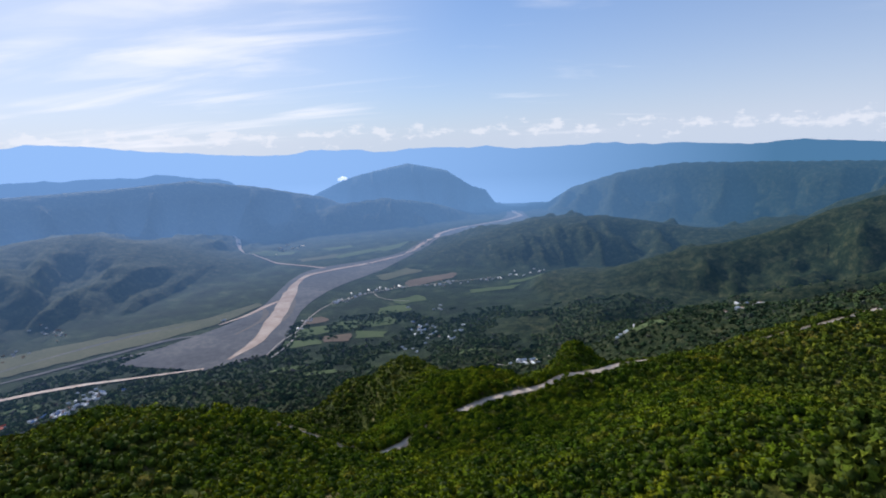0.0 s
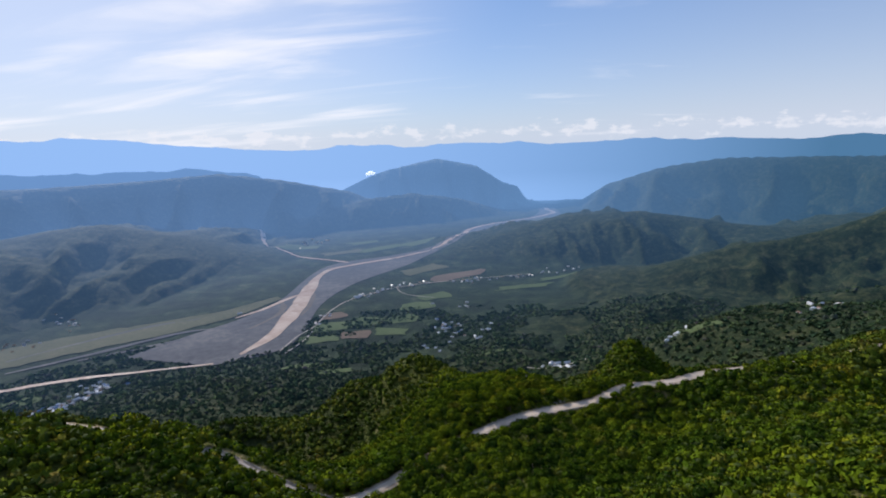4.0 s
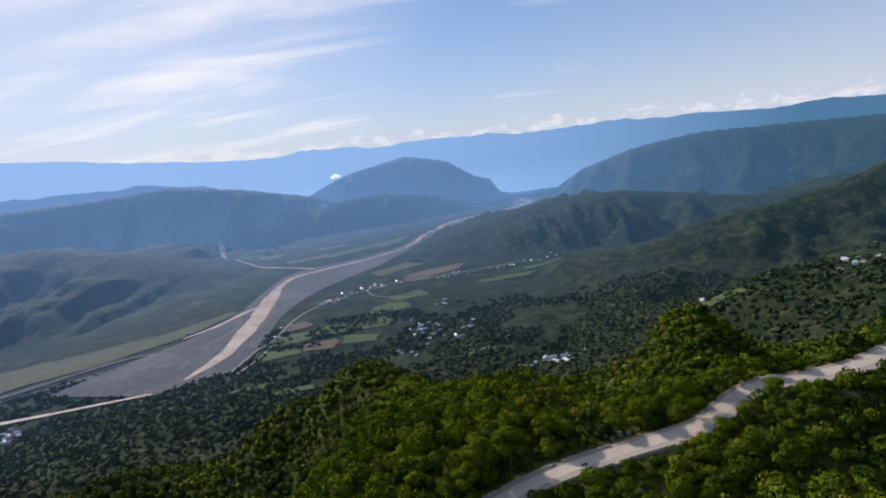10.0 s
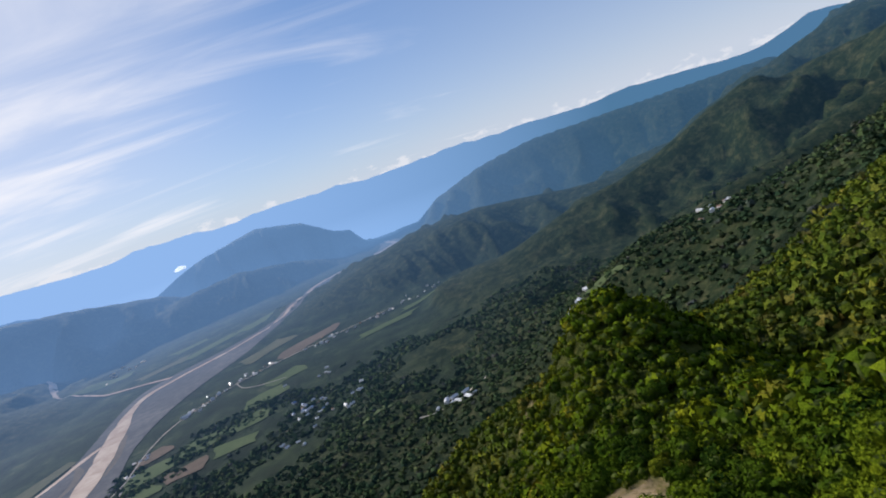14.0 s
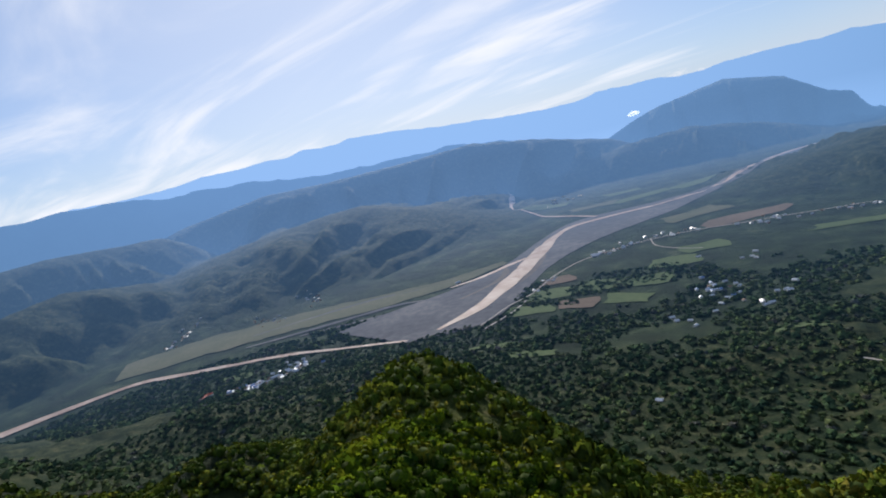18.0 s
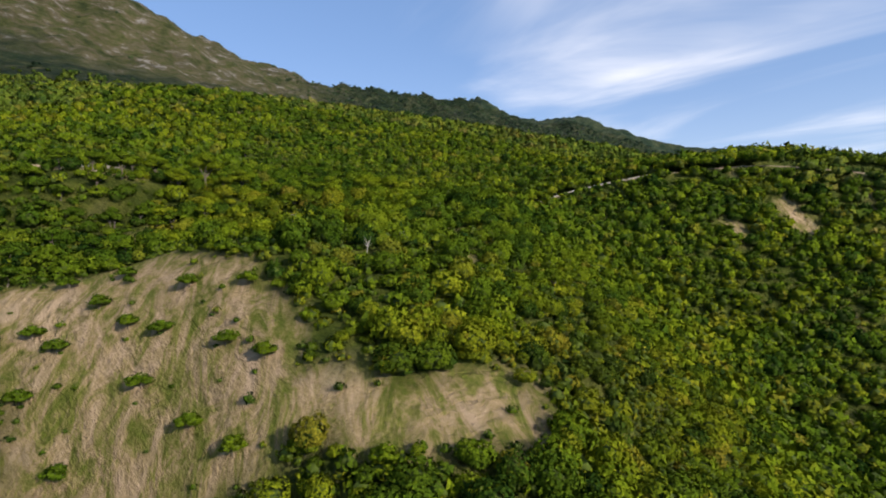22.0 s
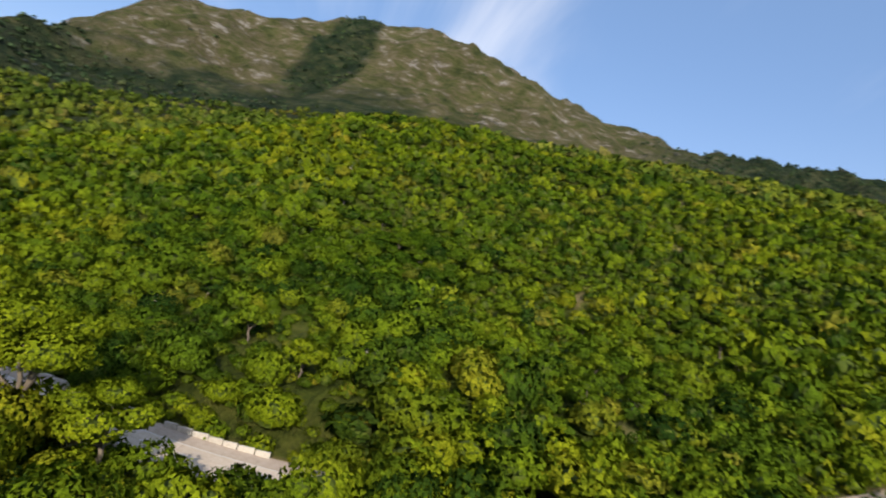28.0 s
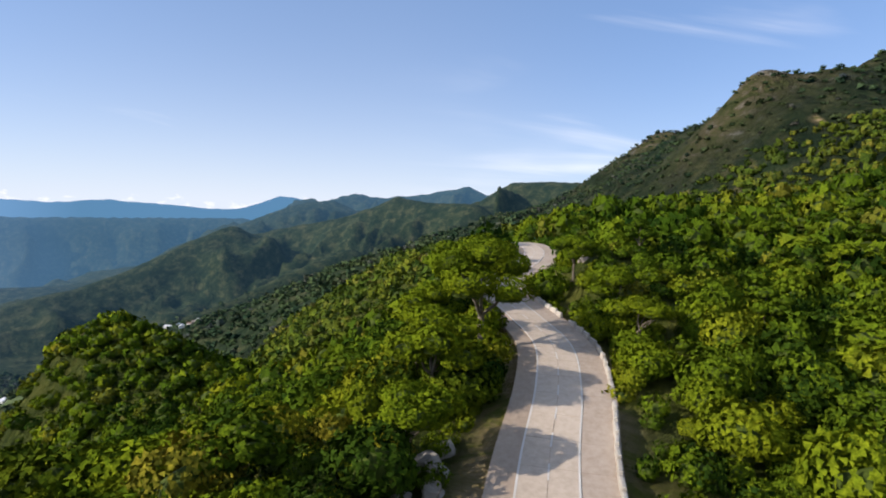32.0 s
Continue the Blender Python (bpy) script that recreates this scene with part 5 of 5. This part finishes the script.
# hills above the plain
x, y, r = spread(-760, 800, -460, 1300, 6.0, 7)
ok = ~inside(x, y, 0, 130, 308, 288) & (inside(x, y, 20, 200, 740, 660) | ((y > 400) & (x > -720) & (x < 420)))
x, y = x[ok], y[ok]
p, z, dist = crowns(x, y, r, 2.6, 5.8, len(VERY_T), 0.35)
low = z < -262
grove = fbm(x / 45, y / 45, 3, 501)
p[low, 3] *= 1.2
keep = (dist > 4) & ((r.uniform(0, 1, len(x)) > bareness(x, y, z)) | (in_strip(x, y) < 1)) & np.where(low, (grove > np.where(y < 600, 0.2, np.where(y < 720, 0.34, 0.5))), (y < 860) & (x > -440) & ~((x < -280) & (y > 620))) & ~in_bed(x, y) & ~near_water(x, y, 5) & (np.hypot(x - 11, y - 83) < 810) & ~((x > 470) & (y > 250) & (r.uniform(0, 1, len(x)) < 0.85)) & open_to_houses(x, y)
p[:, 4] *= 0.7
p[z > -60, 3] *= 0.62
scatter("distant_wood", "dark forest and tree clumps on the far lower hills", VERY_T, p[keep], (LEAF_HAZED, LEAF_HAZED))

# ---- trees of their own ----
def limb(a, b, r0, r1, bend, seed, sides=6, rings=5):
    """A tapered, slightly crooked limb."""
    rr = np.random.RandomState(seed)
    a, b = np.array(a, float), np.array(b, float)
    way = b - a
    u = np.cross(way, (0.31, 0.9, 0.2))
    u /= np.linalg.norm(u)
    v = np.cross(way, u)
    v /= np.linalg.norm(v)
    off = rr.normal(0, bend, (rings, 2))
    off[0] = 0
    co, f = [], []
    for k in range(rings):
        t = k / (rings - 1)
        c, rad = a + way * t + u * off[k, 0] + v * off[k, 1], r0 + (r1 - r0) * t
        co += [c + rad * (u * math.cos(q) + v * math.sin(q)) for q in np.arange(sides) * 2 * math.pi / sides]
    for k in range(rings - 1):
        for j in range(sides):
            f.append((k * sides + j, k * sides + (j + 1) % sides, (k + 1) * sides + (j + 1) % sides, (k + 1) * sides + j))
    return mesh_of("limb", co, f)


def mesh_part(name, me, mat, parent):
    me.name = name
    if mat:
        me.materials.append(mat)
    ob = new(name, me)
    ob.parent = parent
    return ob


def tree(height, wide, seed, label, quads=4800, tone=None):
    """A trunk that forks into limbs under a broad, uneven crown of leaf clumps."""
    rr = np.random.RandomState(seed)
    base = new("tree")
    fork = height * 0.38
    mesh_part("trunk", limb((0, 0, -0.3), (0.15, 0.1, fork), 0.035 * height, 0.024 * height, 0.05, seed), BARK, base)
    cos, fs, ms, ns, n0 = [], [], [], [], 0
    for k in range(6):
        a = k * 1.05 + rr.uniform(-0.3, 0.3)
        reach = wide * (0.58 if k else 0.1)
        tip = (math.cos(a) * reach, math.sin(a) * reach, height * rr.uniform(0.55, 0.8) if k else height * 0.85)
        if k < 5:
            mesh_part("limb", limb((0.1, 0.08, fork * 0.9), tip, 0.018 * height, 0.006 * height, 0.12, seed + k), BARK, base)
        tc, tf, leaves, tn = crown_template(quads // 6, 0.15 * (250 / (quads // 6)) ** 0.5, seed * 10 + k)
        sz = wide * rr.uniform(0.46, 0.62)
        cos.append(tc * (sz, sz, sz * 0.8) + np.array(tip))
        ns.append(tn)
        fs.append(tf + n0)
        ms.append(np.r_[np.zeros(leaves, int), np.ones(len(tf) - leaves, int)])
        n0 += len(tc)
    me = mesh_of("crown", np.concatenate(cos), np.concatenate(fs))
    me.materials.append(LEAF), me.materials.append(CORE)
    me.polygons.foreach_set("material_index", np.concatenate(ms).astype(np.int32))
    me.normals_split_custom_set_from_vertices(np.concatenate(ns).astype(np.float32))
    a = me.attributes.new("tone", "FLOAT", "POINT")
    a.data.foreach_set("value", np.full(n0, rr.uniform(0.2, 0.75) if tone is None else tone, np.float32))
    mesh_part("crown", me, None, base)
    return tagged(base, label, "tree", "roadside trees")


def dead_tree(height, seed):
    """A bare, bleached trunk with a few forking branches."""
    rr = np.random.RandomState(seed)
    base = new("dead_tree")
    mesh_part("trunk", limb((0, 0, -0.2), (0.2, 0, height * 0.6), 0.075, 0.045, 0.06, seed), DEADWOOD, base)
    for k in range(9):
        a = k * 2.4 + rr.uniform(-0.4, 0.4)
        z0 = height * rr.uniform(0.25, 0.58)
        out = rr.uniform(0.18, 0.38) * height
        mesh_part("branch", limb((0.2 * z0 / (height * 0.6), 0, z0), (math.cos(a) * out, math.sin(a) * out, z0 + height * rr.uniform(0.25, 0.5)), 0.035, 0.010, 0.07, seed + k + 1), DEADWOOD, base)
    return tagged(base, "bare bleached dead tree standing in the wood", "dead tree", "dead trees")


def stand(ob, x, y, turn, first):
    z = (land([x], [y])[0][0] + ZERO) * S
    m = pose(x * S, y * S, z, 0, 0, turn)
    if first:
        ob.matrix_basis = m
        return ob
    return copy_thing(ob, m)


HERO = tree(10.8, 4.6, 806, "tall broad-crowned green tree overhanging the road bend", 9600, 0.72)
for k, (px_, py_) in enumerate(((43.0, 133.9), (17.2, 130.4), (13, 129.2))):
    stand(HERO, px_, py_, k * 67, k == 0)
TALL = [tree(7.2, 3.5, 801, "broad-crowned green tree overhanging the road"), tree(5.4, 2.7, 802, "leafy green tree beside the mountain road")]
TALL_AT = ((49.5, 137.0), (37.5, 134.4), (53.5, 139), (10.5, 127.2), (46, 137.5), (16.5, 131.0), (23.5, 134.5), (-8, 118.6))
LOWER_AT = ((57.5, 138.6), (40, 136), (2, 121.6), (-3, 119.8), (62, 138.6), (49.5, 127.8), (55, 130.6), (26, 134), (-14, 115.4), (33, 133.6), (45, 126.6))
for k, (px_, py_) in enumerate(TALL_AT):
    stand(TALL[0], px_, py_, k * 67, k == 0)
for k, (px_, py_) in enumerate(LOWER_AT):
    stand(TALL[1], px_, py_, k * 51, k == 0)
MIDDLE = [tree(4.8, 2.4, 803, "bright green tree on the steep slope", 1000), tree(4.0, 2.5, 804, "low spreading green tree on the slope", 1000), tree(5.2, 2.1, 805, "slender dark green tree in the wood", 1000)]
rng = random.Random(21)
count = 0
while count < 90:
    px_, py_ = rng.uniform(-30, 80), rng.uniform(70, 180)
    if soil_of(np.array([px_]), np.array([py_]))[0] > 0.1 or land([px_], [py_])[1][0] < 4.5:
        continue
    stand(MIDDLE[count % 3], px_, py_, rng.uniform(0, 360), count < 3)
    count += 1
for k, (px_, py_) in enumerate(((56, 141), (60, 142.5), (53, 143.5), (64, 141.5), (57.5, 145), (50, 142), (68, 142), (61, 145.5), (52, 152.5), (55.5, 155), (50, 156), (57, 151.5), (47.5, 154.5), (60, 154))):
    stand(MIDDLE[k % 3], px_, py_, k * 77, False)
DEAD = dead_tree(3.6, 901)
for k, (px_, py_) in enumerate(((44, 108), (15, 167), (18, 91), (19, 171), (11, 110), (56, 62), (27, 162), (31, 112), (63, 100), (8, 152), (-4, 95), (70, 110))):
    stand(DEAD, px_, py_, k * 51, k == 0)
BUSH = tree(2.1, 1.9, 851, "round green bush on the bare landslip", 700)
BUSH.name, BUSH["category"], BUSH["group"] = "bush", "bush", "bushes on the landslip"
for k, (px_, py_) in enumerate(((45, 168), (41, 172), (48, 176), (38, 178), (36, 171), (43, 181), (33, 183), (50, 170), (46, 186), (29, 187), (39, 189), (24, 190), (53, 180), (35, 193), (19, 193), (33, 168), (37.5, 174.5), (31, 179), (44, 164), (27.5, 182), (47, 172), (50, 163), (40, 184), (30, 174), (34, 187))):
    stand(BUSH, px_, py_, k * 40, k == 0)

# ================= low clouds, smoke =================
def cloud_material():
    m, n, l, b = material("cumulus", 1.0, 0.0)
    b.inputs["Base Color"].default_value = (0.95, 0.96, 0.98, 1)
    tr = n.new("ShaderNodeBsdfTranslucent")
    tr.inputs[0].default_value = (0.95, 0.96, 0.98, 1)
    mx = n.new("ShaderNodeMixShader")
    # glow added to the cloud, standing in for sunlight passing through it
    b.inputs["Emission Color"].default_value, b.inputs["Emission Strength"].default_value = (0.8, 0.9, 1.0, 1), 0.6
    mx.inputs[0].default_value = 0.3
    l.new(b.outputs[0], mx.inputs[1])
    l.new(tr.outputs[0], mx.inputs[2])
    l.new(mx.outputs[0], n["Material Output"].inputs[0])
    return m


GLOWING_CUMULUS = cloud_material()


def cumulus(bearing, elev, dist, wide, tall, seed, label):
    """A bank of heaped cloud: many small puffs on a flat base."""
    rr = random.Random(seed)
    bm = bmesh.new()
    for k in range(16):
        t = rr.uniform(-1, 1)
        top = (1 - t * t) * rr.uniform(0.3, 1)
        sz = tall * rr.uniform(0.25, 0.55)
        got = bmesh.ops.create_icosphere(bm, subdivisions=2, radius=1)["verts"]
        for v in got:
            v.co *= 1 + 0.25 * noise.noise(v.co * 2 + Vector((k * 3.1, seed, 0)))
        bmesh.ops.scale(bm, vec=(sz * 1.6, sz, sz * 0.8), verts=got)
        bmesh.ops.translate(bm, vec=(t * wide, rr.uniform(-1, 1) * tall, top * tall * 0.6), verts=got)
    for f in bm.faces:
        f.smooth = True
    ob = part("cloud_bank", bm, GLOWING_CUMULUS, None)
    a = radians(bearing)
    x, y = (20 - math.sin(a) * dist) * S, (120 + math.cos(a) * dist) * S
    ob.matrix_basis = pose(x, y, (-60 + ZERO + math.tan(radians(elev)) * dist) * S, 0, 0, bearing)
    return tagged(ob, label, "cloud")


cumulus(9.15, -1.49, 2081, 20, 24, 99, "small white cloud puff in the valley")
